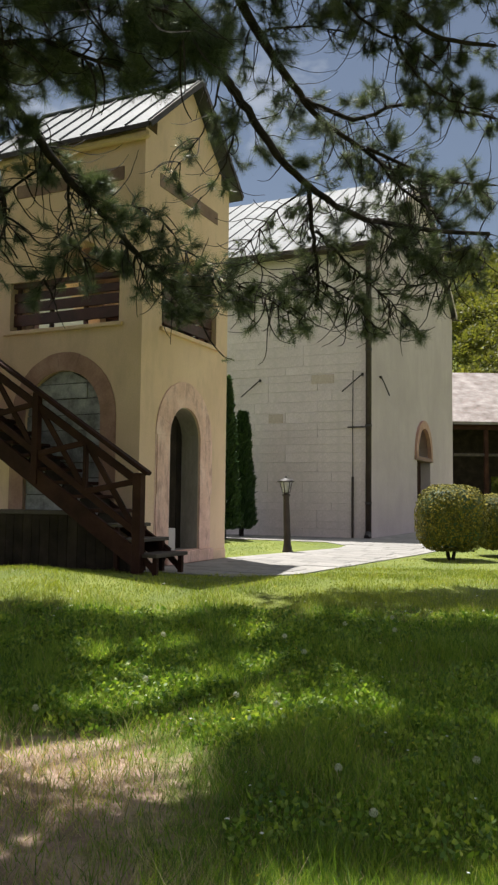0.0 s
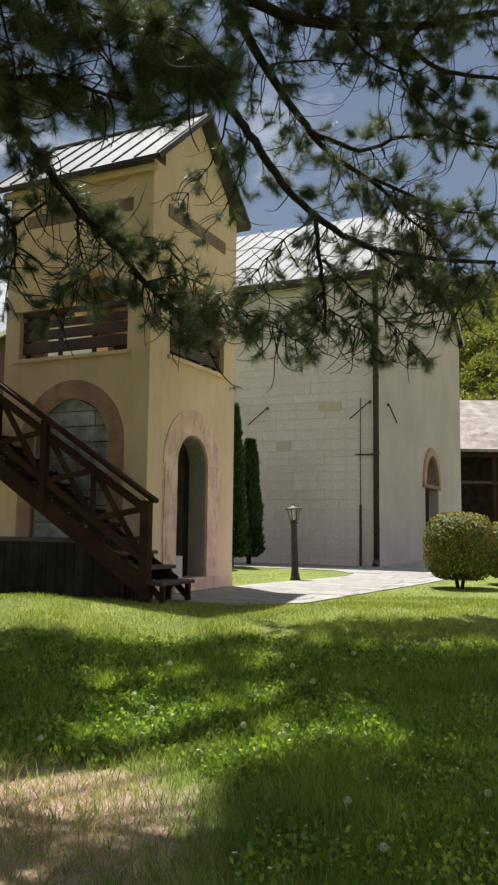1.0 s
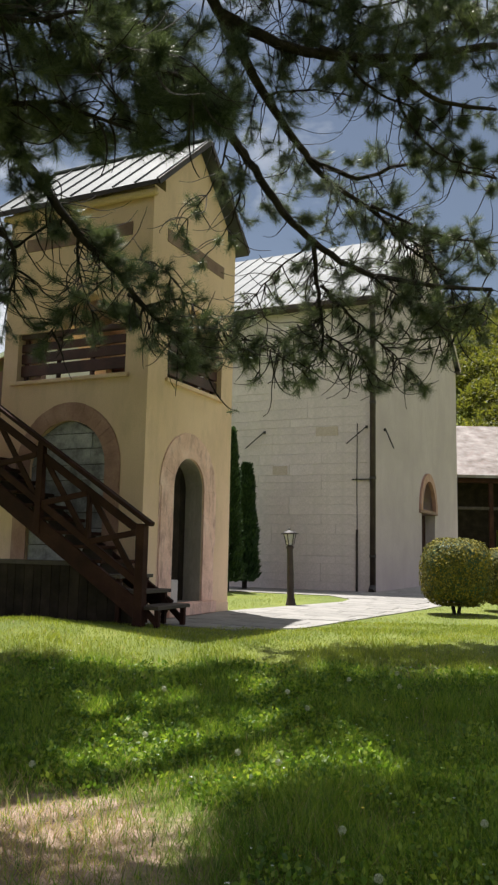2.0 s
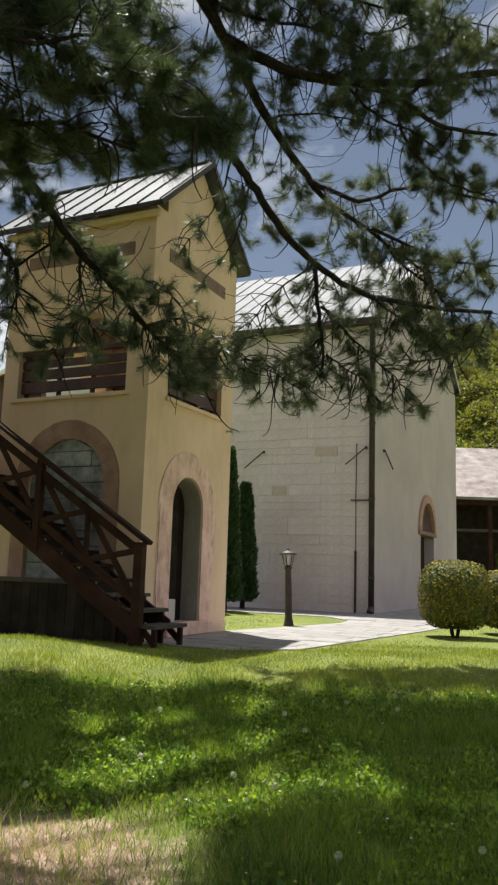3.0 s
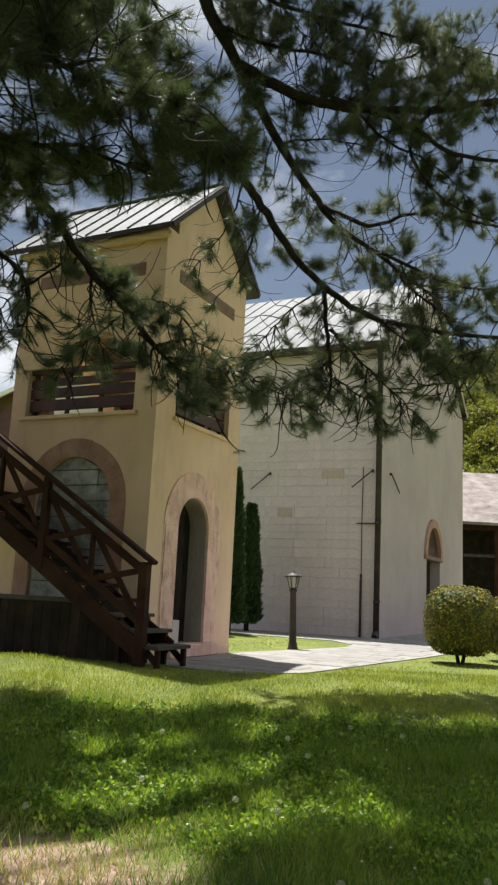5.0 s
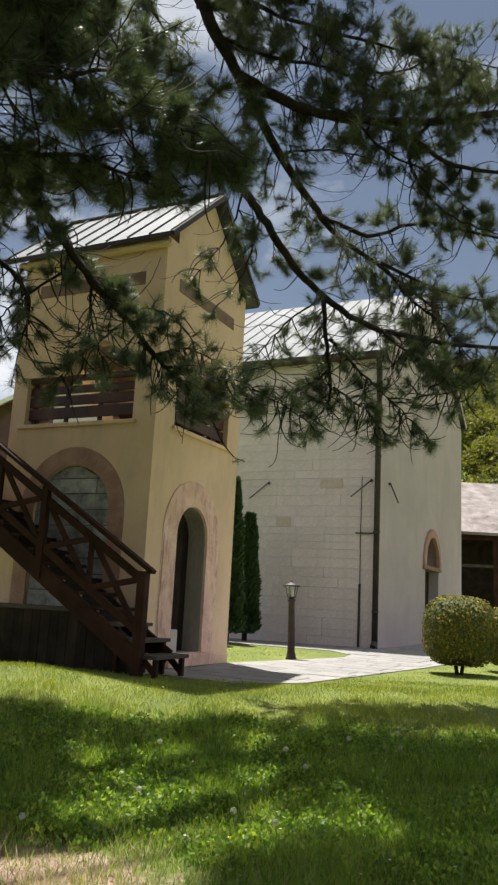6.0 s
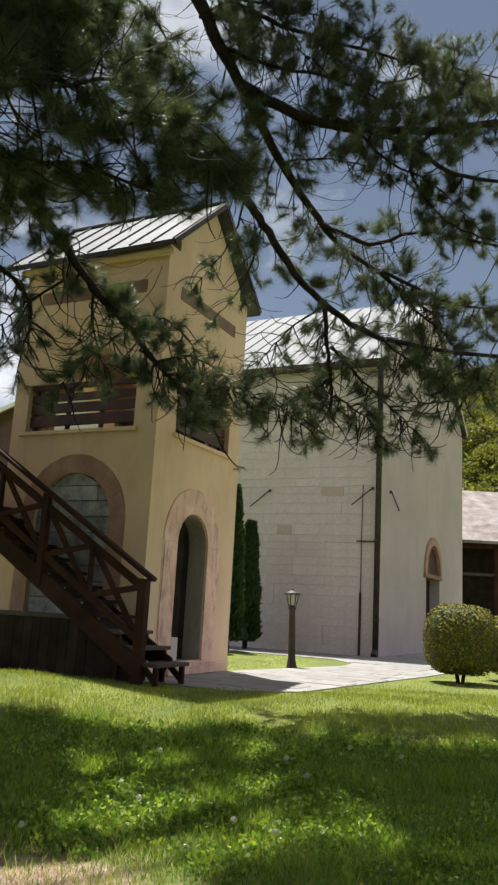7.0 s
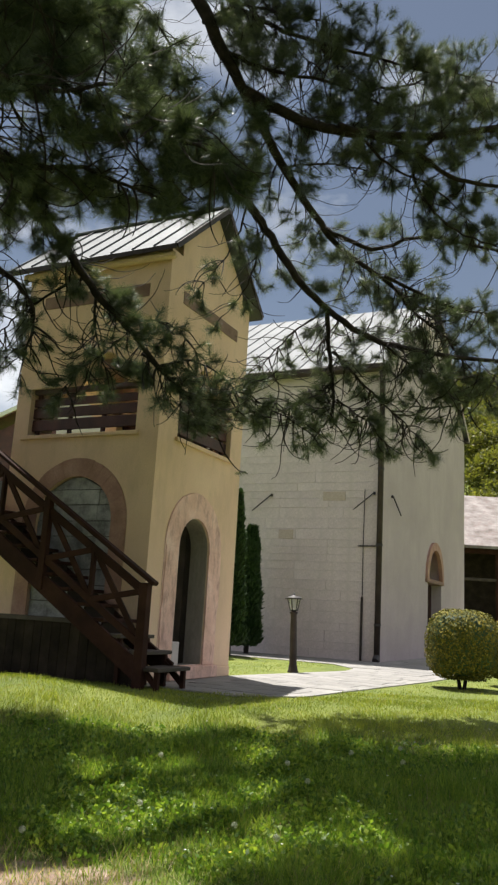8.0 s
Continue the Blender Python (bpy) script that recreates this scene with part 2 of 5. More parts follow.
def tube(bm, pts, radii, sides=8, cap=True):
    """A round stem along a line of points."""
    pts = [Vector(p) for p in pts]
    rings = []
    ref = Vector((0.3, 0.2, 1)).normalized()
    for i, p in enumerate(pts):
        d = (pts[min(i + 1, len(pts) - 1)] - pts[max(i - 1, 0)]).normalized()
        s = d.cross(ref)
        if s.length < 0.05:
            s = d.cross(Vector((1, 0, 0)))
        s.normalize()
        t = d.cross(s)
        rings.append([bm.verts.new(p + float(radii[i]) * (math.cos(2 * math.pi * k / sides) * s + math.sin(2 * math.pi * k / sides) * t)) for k in range(sides)])
    for a, b in zip(rings, rings[1:]):
        for k in range(sides):
            bm.faces.new((a[k], a[(k + 1) % sides], b[(k + 1) % sides], b[k]))
    if cap:
        bm.faces.new(rings[0])
        bm.faces.new(list(reversed(rings[-1])))
    return bm


def arch(cx, half, base, spring, steps=20):
    """Outline of a round-headed opening, anticlockwise from its lower right."""
    return [(cx + half, base)] + [(cx + half * math.cos(math.pi * k / steps), spring + half * math.sin(math.pi * k / steps)) for k in range(steps + 1)] + [(cx - half, base)]


def plate(outline, holes, place, thick):
    """A wall of some thickness with openings through it. place(u, v, w) gives the point."""
    bm = bmesh.new()
    loops = [outline] + holes
    flat = [p for lp in loops for p in lp]
    tris = tessellate_polygon([[Vector((u, v, 0)) for u, v in lp] for lp in loops])
    front = [bm.verts.new(place(u, v, 0)) for u, v in flat]
    rear = [bm.verts.new(place(u, v, thick)) for u, v in flat]
    for a, b, c in tris:
        bm.faces.new((front[a], front[b], front[c]))
        bm.faces.new((rear[c], rear[b], rear[a]))
    k = 0
    for lp in loops:
        m = len(lp)
        for i in range(m):
            a, b = k + i, k + (i + 1) % m
            bm.faces.new((front[a], front[b], rear[b], rear[a]))
        k += m
    return bm


def fast_mesh(name, verts, sizes, material):
    """Many small polygons at once; sizes is the number of corners of each (all alike), corners in order."""
    me = bpy.data.meshes.new(name)
    verts = np.asarray(verts, np.float32).reshape(-1, 3)
    count = len(verts) // sizes
    me.vertices.add(len(verts))
    me.vertices.foreach_set("co", verts.ravel())
    me.loops.add(len(verts))
    me.loops.foreach_set("vertex_index", np.arange(len(verts), dtype=np.int32))
    me.polygons.add(count)
    me.polygons.foreach_set("loop_start", np.arange(0, len(verts), sizes, dtype=np.int32))
    me.update(calc_edges=True)
    me.materials.append(material)
    return me


def smooth(a, b, v):
    t = min(1.0, max(0.0, (v - a) / (b - a)))
    return t * t * (3 - 2 * t)

# ---- ground: one sheet, lawn falling gently towards the viewer, a hill rising behind on one side ----


def ground_z(x, y):
    z = -0.60 * smooth(10.2, 3.2, y)
    z += 0.02 * noise.noise((x * 0.9, y * 0.9, 0.0)) * smooth(14.0, 9.0, y)
    z += 0.16 * math.exp(-((x + 3.0) / 1.6) ** 2 - ((y - 9.2) / 1.1) ** 2)
    hill = smooth(50, 120, y) * smooth(-25, 25, x - 0.02 * y)
    return z + 34 * hill + 1.5 * hill * noise.noise((x * 0.03, y * 0.03, 3.0))


def bare_soil(x, y):
    """How worn the lawn is at a place, 0 to 1."""
    a = 1.0 * math.exp(-((x + 1.15) / 1.0) ** 2 - ((y - 4.35) / 0.8) ** 2)
    b = 0.7 * math.exp(-((x + 0.75) / 0.7) ** 2 - ((y - 3.2) / 0.4) ** 2)
    return min(1.0, a + b)


def build_ground():
    def line(lo, hi, near_lo, near_hi, step, far):
        return np.concatenate([-np.geomspace(-lo, -near_lo, far)[:-1] if near_lo < 0 else np.linspace(lo, near_lo, far)[:-1],
                               np.arange(near_lo, near_hi, step), np.geomspace(near_hi, hi, far)])
    xs = line(-900, 900, -6.0, 6.0, 0.12, 22)
    ys = np.concatenate([-np.geomspace(900, 2, 14), np.arange(-1.5, 12.0, 0.12), np.geomspace(12.0, 1500, 46)])
    nx, ny = len(xs), len(ys)
    verts = [(x, y, ground_z(x, y)) for y in ys for x in xs]
    faces = [(j * nx + i, j * nx + i + 1, (j + 1) * nx + i + 1, (j + 1) * nx + i) for j in range(ny - 1) for i in range(nx - 1)]
    me = bpy.data.meshes.new("ground")
    me.from_pydata(verts, [], faces)
    at = me.attributes.new("bare", "FLOAT", "POINT")
    at.data.foreach_set("value", [bare_soil(x, y) for x, y, _ in verts])
    for f in me.polygons:
        f.use_smooth = True
    me.materials.append(GROUND)
    return tagged(new("ground", me), "sunlit green lawn with a worn patch of bare soil", "lawn", kind="structure")


ground = build_ground()

# ---- tower: square, ochre stucco, open loggia above ----
TX0, TX1, TY0, TY1 = -8.50, -5.90, 9.20, 11.82
EAVE, RIDGE = 6.05, 7.36
TMID = (TY0 + TY1) / 2
tower = thing("tower", (-7.2, 10.5, 0), "square ochre stucco tower with open loggia and zinc gable roof", "tower")


def tower_walls():
    thick = 0.30
    # front wall: loggia opening with a wooden railing below and a round head above
    notch = [(-6.28, 3.42), (-6.28, 4.16)] + [(-7.0 + 0.52 * math.cos(math.pi * k / 14), 4.16 + 0.50 * math.sin(math.pi * k / 14)) for k in range(15)] + [(-8.23, 4.16), (-8.23, 3.42)]
    front = [(TX0, -0.1), (TX1, -0.1), (TX1, EAVE + 0.1), (TX0, EAVE + 0.1)]
    blind = arch(-7.21, 0.66, 0.3, 2.12)
    part("wall", plate(front, [notch, blind], lambda u, v, w: (u, TY0 + w, v), thick), OCHRE, tower)
    part("wall", plate(front, [notch], lambda u, v, w: (u, TY1 - w, v), thick), OCHRE, tower)
    a, b = TY0 + thick, TY1 - thick
    gable = [(a, -0.1), (b, -0.1), (b, EAVE + 0.30), (TMID, RIDGE - 0.10), (a, EAVE + 0.30)]
    door = arch(10.45, 0.46, 0.20, 1.87)
    side = [(9.72, 3.42), (11.42, 3.42), (11.42, 4.16)] + [(10.55 + 0.52 * math.cos(math.pi * k / 14), 4.16 + 0.50 * math.sin(math.pi * k / 14)) for k in range(15)] + [(9.72, 4.16)]
    part("wall", plate(gable, [door, side], lambda u, v, w: (TX1 - w, u, v), thick), OCHRE, tower)
    part("wall", plate(gable, [side], lambda u, v, w: (TX0 + w, u, v), thick), OCHRE, tower)
    part("floor_slab", box(bmesh.new(), TX0 + thick, TX1 - thick, a, b, 3.18, 3.36), INSIDE, tower)
    part("floor_slab", box(bmesh.new(), TX0 + thick, TX1 - thick, a, b, 0.0, 0.19), FLAG, tower)
    part("ceiling", box(bmesh.new(), TX0 + thick, TX1 - thick, a, b, EAVE - 0.12, EAVE - 0.02), INSIDE, tower)


tower_walls()


def tower_roof():
    over, t = 0.17, 0.07
    xl = TX0 - 0.30
    for sign in (-1, 1):
        yo = TMID + sign * (TMID - TY0 + over)
        bm = bmesh.new()
        ends = [[bm.verts.new((x, y, z)) for x, y, z in ((xx, yo, EAVE), (xx, TMID, RIDGE), (xx, TMID, RIDGE + t), (xx, yo, EAVE + t))] for xx in (xl, TX1 + over)]
        for k in range(4):
            bm.faces.new((ends[0][k], ends[0][(k + 1) % 4], ends[1][(k + 1) % 4], ends[1][k]))
        bm.faces.new(ends[0])
        bm.faces.new(list(reversed(ends[1])))
        roof = part("roof", bm, ZINC, tower, "pale zinc standing-seam roof")
        seam = None
        for k in range(9):
            x = xl + 0.03 + k * (TX1 + over - xl - 0.06) / 8
            if seam is None:
                bm = beam(bmesh.new(), (0, 0, 0), (0, -sign * (yo - TMID) * sign, RIDGE - EAVE), 0.018, 0.022)
                bmesh.ops.translate(bm, verts=bm.verts[:], vec=(0, 0, 0.02))
                seam = mesh_from("seam", bm, ZINC)
            piece("seam", seam, roof, (x, yo, EAVE + t))
        part("fascia", beam(bmesh.new(), (xl, yo + sign * 0.012, EAVE + 0.005), (TX1 + over, yo + sign * 0.012, EAVE + 0.03), 0.02, 0.07), DARK_METAL, roof, "dark eaves board")
        for xx in (xl - 0.012, TX1 + over + 0.012):
            part("verge_board", beam(bmesh.new(), (xx, yo, EAVE + 0.03), (xx, TMID, RIDGE + 0.03), 0.02, 0.08), DARK_METAL, roof, "dark verge board")
    part("ridge_cap", box(bmesh.new(), xl, TX1 + over, TMID - 0.06, TMID + 0.06, RIDGE + t - 0.02, RIDGE + t + 0.03, 0.01), ZINC, tower)
    # stepped stucco cornice under the eaves
    part("cornice", box(bmesh.new(), TX0 - 0.10, TX1 + 0.10, TY0 - 0.11, TY0 - 0.002, 5.95, 6.06, 0.03), OCHRE, tower)


tower_roof()


def tower_trim():
    # brown lintel bands high on both faces
    part("lintel_band", box(bmesh.new(), -8.17, -6.24, TY0 - 0.012, TY0 + 0.05, 5.44, 5.64, 0.004), BAND, tower, "brown stone band let into the stucco")
    part("lintel_band", box(bmesh.new(), TX1 - 0.05, TX1 + 0.012, 9.60, 11.40, 5.44, 5.64, 0.004), BAND, tower, "brown stone band let into the stucco")
    # sills under the loggia openings
    part("sill", box(bmesh.new(), -8.32, -6.21, TY0 - 0.05, TY0 + 0.34, 3.36, 3.42, 0.008), OCHRE, tower)
    part("sill", box(bmesh.new(), TX1 - 0.34, TX1 + 0.05, 9.66, 11.48, 3.36, 3.42, 0.008), OCHRE, tower)
    part("threshold", box(bmesh.new(), TX1 - 0.36, TX1 + 0.10, 9.85, 11.25, 0.02, 0.197, 0.012), PINK_STONE, tower, "worn pinkish stone doorstep")
    # plinth
    part("plinth", box(bmesh.new(), TX1 + 0.002, TX1 + 0.03, 11.26, 11.80, -0.1, 0.16, 0.008), OCHRE, tower)


tower_trim()


def ring_stones(parent, cx, r_in, r_out, spring, count, place, proud, depth, jamb_from, jamb_rows, material):
    """Voussoirs round an arch and the jamb stones under them, each a piece of its own."""
    rng = random.Random(4)
    gap = 0.0015
    for k in range(count):
        a0, a1 = math.pi * k / count, math.pi * (k + 1) / count
        bm = bmesh.new()
        ga = gap / r_out
        rr = r_out + rng.uniform(-0.015, 0.015)
        ring = []
        for w in (-proud, depth):
            ring.append([bm.verts.new(place(cx + r * math.cos(a), spring + r * math.sin(a), w)) for r, a in ((r_in, a0 + ga), (rr, a0 + ga), (rr, (a0 + a1) / 2), (rr, a1 - ga), (r_in, a1 - ga), (r_in, (a0 + a1) / 2))])
        for i in range(6):
            bm.faces.new((ring[0][i], ring[0][(i + 1) % 6], ring[1][(i + 1) % 6], ring[1][i]))
        bm.faces.new(ring[0])
        bm.faces.new(list(reversed(ring[1])))
        part("stone", bm, material, parent)
    for sign in (-1, 1):
        h = (spring - jamb_from) / jamb_rows
        for k in range(jamb_rows):
            z0, z1 = jamb_from + k * h + gap, jamb_from + (k + 1) * h - gap
            wide = r_out + rng.uniform(-0.05, 0.02)
            lo, hi = sorted((cx + sign * r_in, cx + sign * wide))
            bm = bmesh.new()
            vs = [bm.verts.new(place(u, v, w)) for w in (-proud, depth) for u, v in ((lo, z0), (hi, z0), (hi, z1), (lo, z1))]
            for f in ((0, 1, 2, 3), (7, 6, 5, 4), (0, 4, 5, 1), (1, 5, 6, 2), (2, 6, 7, 3), (3, 7, 4, 0)):
                bm.faces.new([vs[i] for i in f])
            part("stone", bm, material, parent)


surround = part("door_surround", plate(arch(10.45, 0.845, 0.17, 1.87), [arch(10.45, 0.47, 0.21, 1.87)], lambda u, v, w: (TX1 + 0.004 - w, u, v), 0.02), PINK_STONE, tower, "pink sandstone surround of the arched doorway")
part("jamb_lining", plate(arch(10.45, 0.4595, 0.201, 1.87), [arch(10.45, 0.45, 0.202, 1.87)], lambda u, v, w: (TX1 - 0.02 - w, u, v), 0.30), REVEAL, tower, "worn grey door reveal")
part("stone_block", box(bmesh.new(), TX1 - 0.29, TX1 - 0.10, 10.19, 10.39, 0.197, 0.53, 0.01), MORTAR, tower, "pale stone block inside the doorway")
# dark sheet added behind the opening in place of the unlit room
leaf = part("door_leaf", box(bmesh.new(), TX1 - 0.38, TX1 - 0.325, 9.96, 10.94, 0.20, 2.36, 0.004), BOARDS, tower, "dark plank sheet added to blacken the inside of the archway")
for k in range(5):
    part("plank", box(bmesh.new(), TX1 - 0.325, TX1 - 0.310, 9.965 + 0.195 * k, 10.153 + 0.195 * k, 0.205, 2.35, 0.003), BOARDS, leaf)
ring_stones(surround, 10.45, 0.462, 0.84, 1.87, 9, lambda u, v, w: (TX1 + 0.006 - w, u, v), 0.012, 0.05, 0.20, 4, PINK_STONE)
blind_arch = part("blind_arch", plate(arch(-7.21, 0.925, 0.05, 2.12), [arch(-7.21, 0.67, 0.08, 2.12)], lambda u, v, w: (u, TY0 - 0.004 + w, v), 0.02), ARCH_STONE, tower, "walled-up arch with pinkish stone ring")
ring_stones(blind_arch, -7.21, 0.665, 0.92, 2.12, 15, lambda u, v, w: (u, TY0 - 0.006 + w, v), 0.010, 0.05, 0.08, 6, ARCH_STONE)


def arch_infill():
    rng = random.Random(11)
    part("mortar_bed", plate(arch(-7.21, 0.67, 0.25, 2.12), [], lambda u, v, w: (u, TY0 + 0.075 + w, v), 0.1), JOINT, blind_arch)
    z = 0.32
    rows = [0.24, 0.22, 0.23, 0.24, 0.22, 0.23, 0.23, 0.22, 0.23, 0.22, 0.22]
    for h in rows:
        top = min(z + h - 0.014, 2.77)
        half = 0.655 if top < 2.12 else math.sqrt(max(0.01, 0.655 ** 2 - (top - 2.12) ** 2))
        low = 0.655 if z < 2.12 else math.sqrt(max(0.01, 0.655 ** 2 - (z - 2.12) ** 2))
        x = -7.21 - low
        while x < -7.21 + low - 0.06:
            w = min(rng.uniform(0.75, 1.3), -7.21 + low - x)
            clip = lambda xx: max(-7.21 - half, min(-7.21 + half, xx))
            bm = bmesh.new()
            y0 = TY0 + 0.035 + rng.uniform(-0.012, 0.012)
            vs = [bm.verts.new(p) for y in (y0, TY0 + 0.12) for p in ((x, y, z), (x + w - 0.005, y, z), (clip(x + w - 0.005), y, top), (clip(x), y, top))]
            for f in ((0, 1, 2, 3), (7, 6, 5, 4), (0, 4, 5, 1), (1, 5, 6, 2), (2, 6, 7, 3), (3, 7, 4, 0)):
                bm.faces.new([vs[i] for i in f])
            part("block", bm, INFILL, blind_arch)
            x += w
        z += h
        if z > 2.7:
            break


arch_infill()


def loggia_railing(along, lo, hi, fixed):
    """A dark red wooden railing filling the foot of a loggia opening. along: 'x' or 'y'."""
    place = (lambda u, z: (u, fixed, z)) if along == "x" else (lambda u, z: (fixed, u, z))
    rail = part("railing", beam(bmesh.new(), place(lo, 4.13), place(hi, 4.13), 0.09, 0.08, 0.008), RED_TIMBER, tower, "red-brown wooden loggia railing")
    for z, tall in ((3.60, 0.17), (3.79, 0.15), (3.955, 0.12)):
        part("board", beam(bmesh.new(), place(lo, z), place(hi, z), 0.03, tall, 0.005), RED_TIMBER, rail)
    n = 4
    for k in range(n):
        u = lo + 0.06 + k * (hi - lo - 0.12) / (n - 1)
        inner = (lambda z: (u, fixed + 0.045, z)) if along == "x" else (lambda z: (fixed - 0.045, u, z))
        part("post", beam(bmesh.new(), inner(3.42), inner(4.10), 0.055, 0.055, 0.004), RED_TIMBER, rail)


loggia_railing("x", -8.23, -6.28, TY0 + 0.10)
loggia_railing("y", 9.72, 11.42, TX1 - 0.10)
loggia_railing("x", -8.23, -6.28, TY1 - 0.14)

# ---- outside stair of dark timber along the tower's front ----
SY0, SY1 = 8.38, 9.14          # outer and inner edge of the flight
FOOT, RUN, RISE, STEPS = -5.14, 0.285, 0.18, 18
stair = thing("timber_stair", (-7.0, 8.8, 0), "dark-stained timber outside stair with braced railing", "stairs")


def stair_parts():
    sl = RISE / RUN
    at = lambda x: 0.16 + (FOOT - x) * sl           # height of the nosing line
    end = FOOT - RUN * STEPS
    for k in range(STEPS):
        x = FOOT - k * RUN
        z = 0.105 + RISE * (k + 1)
        part("tread", box(bmesh.new(), x - 0.33, x + 0.02, SY0 + 0.03, SY1 + 0.06, z - 0.045, z, 0.006), TREAD if k < 3 else TIMBER, stair)
        if 1 < k < 11:
            part("riser", box(bmesh.new(), x - 0.31, x - 0.285, SY0 + 0.07, SY1 - 0.05, z - 0.005, z + RISE - 0.05), BOARDS, stair)
    for y in (SY0 + 0.035, SY1 - 0.02):
        part("stringer", beam(bmesh.new(), (FOOT - 0.25, y, at(FOOT - 0.25) - 0.10), (end, y, at(end) - 0.10), 0.055, 0.23, 0.006), TIMBER, stair)
    # short legs carry the lowest treads, which run out past the newel
    for x, z in ((FOOT - 0.03, 0.24), (FOOT - 0.03 - RUN, 0.42), (FOOT - 0.03 - 2 * RUN, 0.60)):
        for y in (SY0 + 0.10, SY1 - 0.04):
            part("leg", box(bmesh.new(), x - 0.03, x + 0.03, y - 0.03, y + 0.03, -0.05, z, 0.005), TIMBER, stair)
    for y in (SY0 + 0.10, SY1 - 0.04):
        part("foot_brace", beam(bmesh.new(), (FOOT - 0.02, y, 0.06), (FOOT - 0.42, y, 0.42), 0.05, 0.07, 0.005), TIMBER, stair)
    # newel, posts, rails and braces of the outer railing
    nx, ry = -5.385, SY0 + 0.03
    part("newel", box(bmesh.new(), nx - 0.06, nx + 0.06, ry - 0.06, ry + 0.06, -0.08, 1.28, 0.008), TIMBER, stair)
    rail_z = lambda x: 1.355 + (nx - x) * sl
    top = part("handrail", beam(bmesh.new(), (nx + 0.14, ry, rail_z(nx + 0.14)), (end, ry, rail_z(end)), 0.12, 0.055, 0.01), TIMBER, stair)
    part("rail_board", beam(bmesh.new(), (nx, ry, rail_z(nx) - 0.19), (end, ry, rail_z(end) - 0.19), 0.045, 0.10, 0.006), TIMBER, stair)
    part("rail_board", beam(bmesh.new(), (nx, ry, rail_z(nx) - 0.82), (end, ry, rail_z(end) - 0.82), 0.045, 0.09, 0.006), TIMBER, stair)
    posts = [nx - 1.62 * (k + 1) for k in range(3)]
    for x in posts:
        part("post", box(bmesh.new(), x - 0.05, x + 0.05, ry - 0.045, ry + 0.045, at(x) - 0.2, rail_z(x) - 0.02, 0.006), TIMBER, stair)
    bays = [nx] + posts
    lo, hi = (lambda x: rail_z(x) - 0.80), (lambda x: rail_z(x) - 0.22)
    for a, b in zip(bays, bays[1:]):
        # two crossed braces in each bay, with an upright between them
        m = (a + b) / 2
        for p, q in ((a - 0.06, m + 0.03), (m - 0.03, b + 0.06)):
            part("brace", beam(bmesh.new(), (p, ry + 0.012, lo(p)), (q, ry + 0.012, hi(q)), 0.035, 0.075, 0.005), TIMBER, stair)
            part("brace", beam(bmesh.new(), (p, ry - 0.014, hi(p)), (q, ry - 0.014, lo(q)), 0.035, 0.075, 0.005), TIMBER, stair)
        part("upright", beam(bmesh.new(), (m, ry, lo(m)), (m, ry, hi(m)), 0.05, 0.07, 0.005), TIMBER, stair)
    # landing beside the loggia
    part("landing", box(bmesh.new(), end - 1.6, end + 0.02, SY0, SY1 + 1.2, 3.24, 3.38, 0.006), TIMBER, stair)
    for x in (end - 1.5, end - 0.1):
        part("landing_post", box(bmesh.new(), x - 0.06, x + 0.06, SY0, SY0 + 0.12, -0.1, 4.25, 0.006), TIMBER, stair)
    # dark board screen closing the space under the flight
    part("screen_beam", box(bmesh.new(), -9.6, -6.2, SY0 + 0.10, SY0 + 0.16, 0.74, 0.80, 0.005), TREAD, stair)
    x = -9.6
    rng = random.Random(7)
    while x < -5.5:
        w = rng.uniform(0.13, 0.17)
        h = min(0.74, at(x + w) - 0.06)
        if h > 0.05:
            part("board", box(bmesh.new(), x, x + w - 0.006, SY0 + 0.115 + rng.uniform(0, 0.008), SY0 + 0.14, -0.08, h, 0.003), BOARDS, stair)
        x += w


stair_parts()

# ---- church behind: grey stone, zinc roof, gable end ----
KX, KY0, KY1 = -5.74, 19.64, 30.6
C_EAVE, C_FAR_EAVE, C_RIDGE, CMID = 7.52, 7.98, 11.35, (19.64 + 30.6) / 2
church = thing("church", (-12, 25, 0), "grey stone church with zinc roof and plastered gable wall", "church")


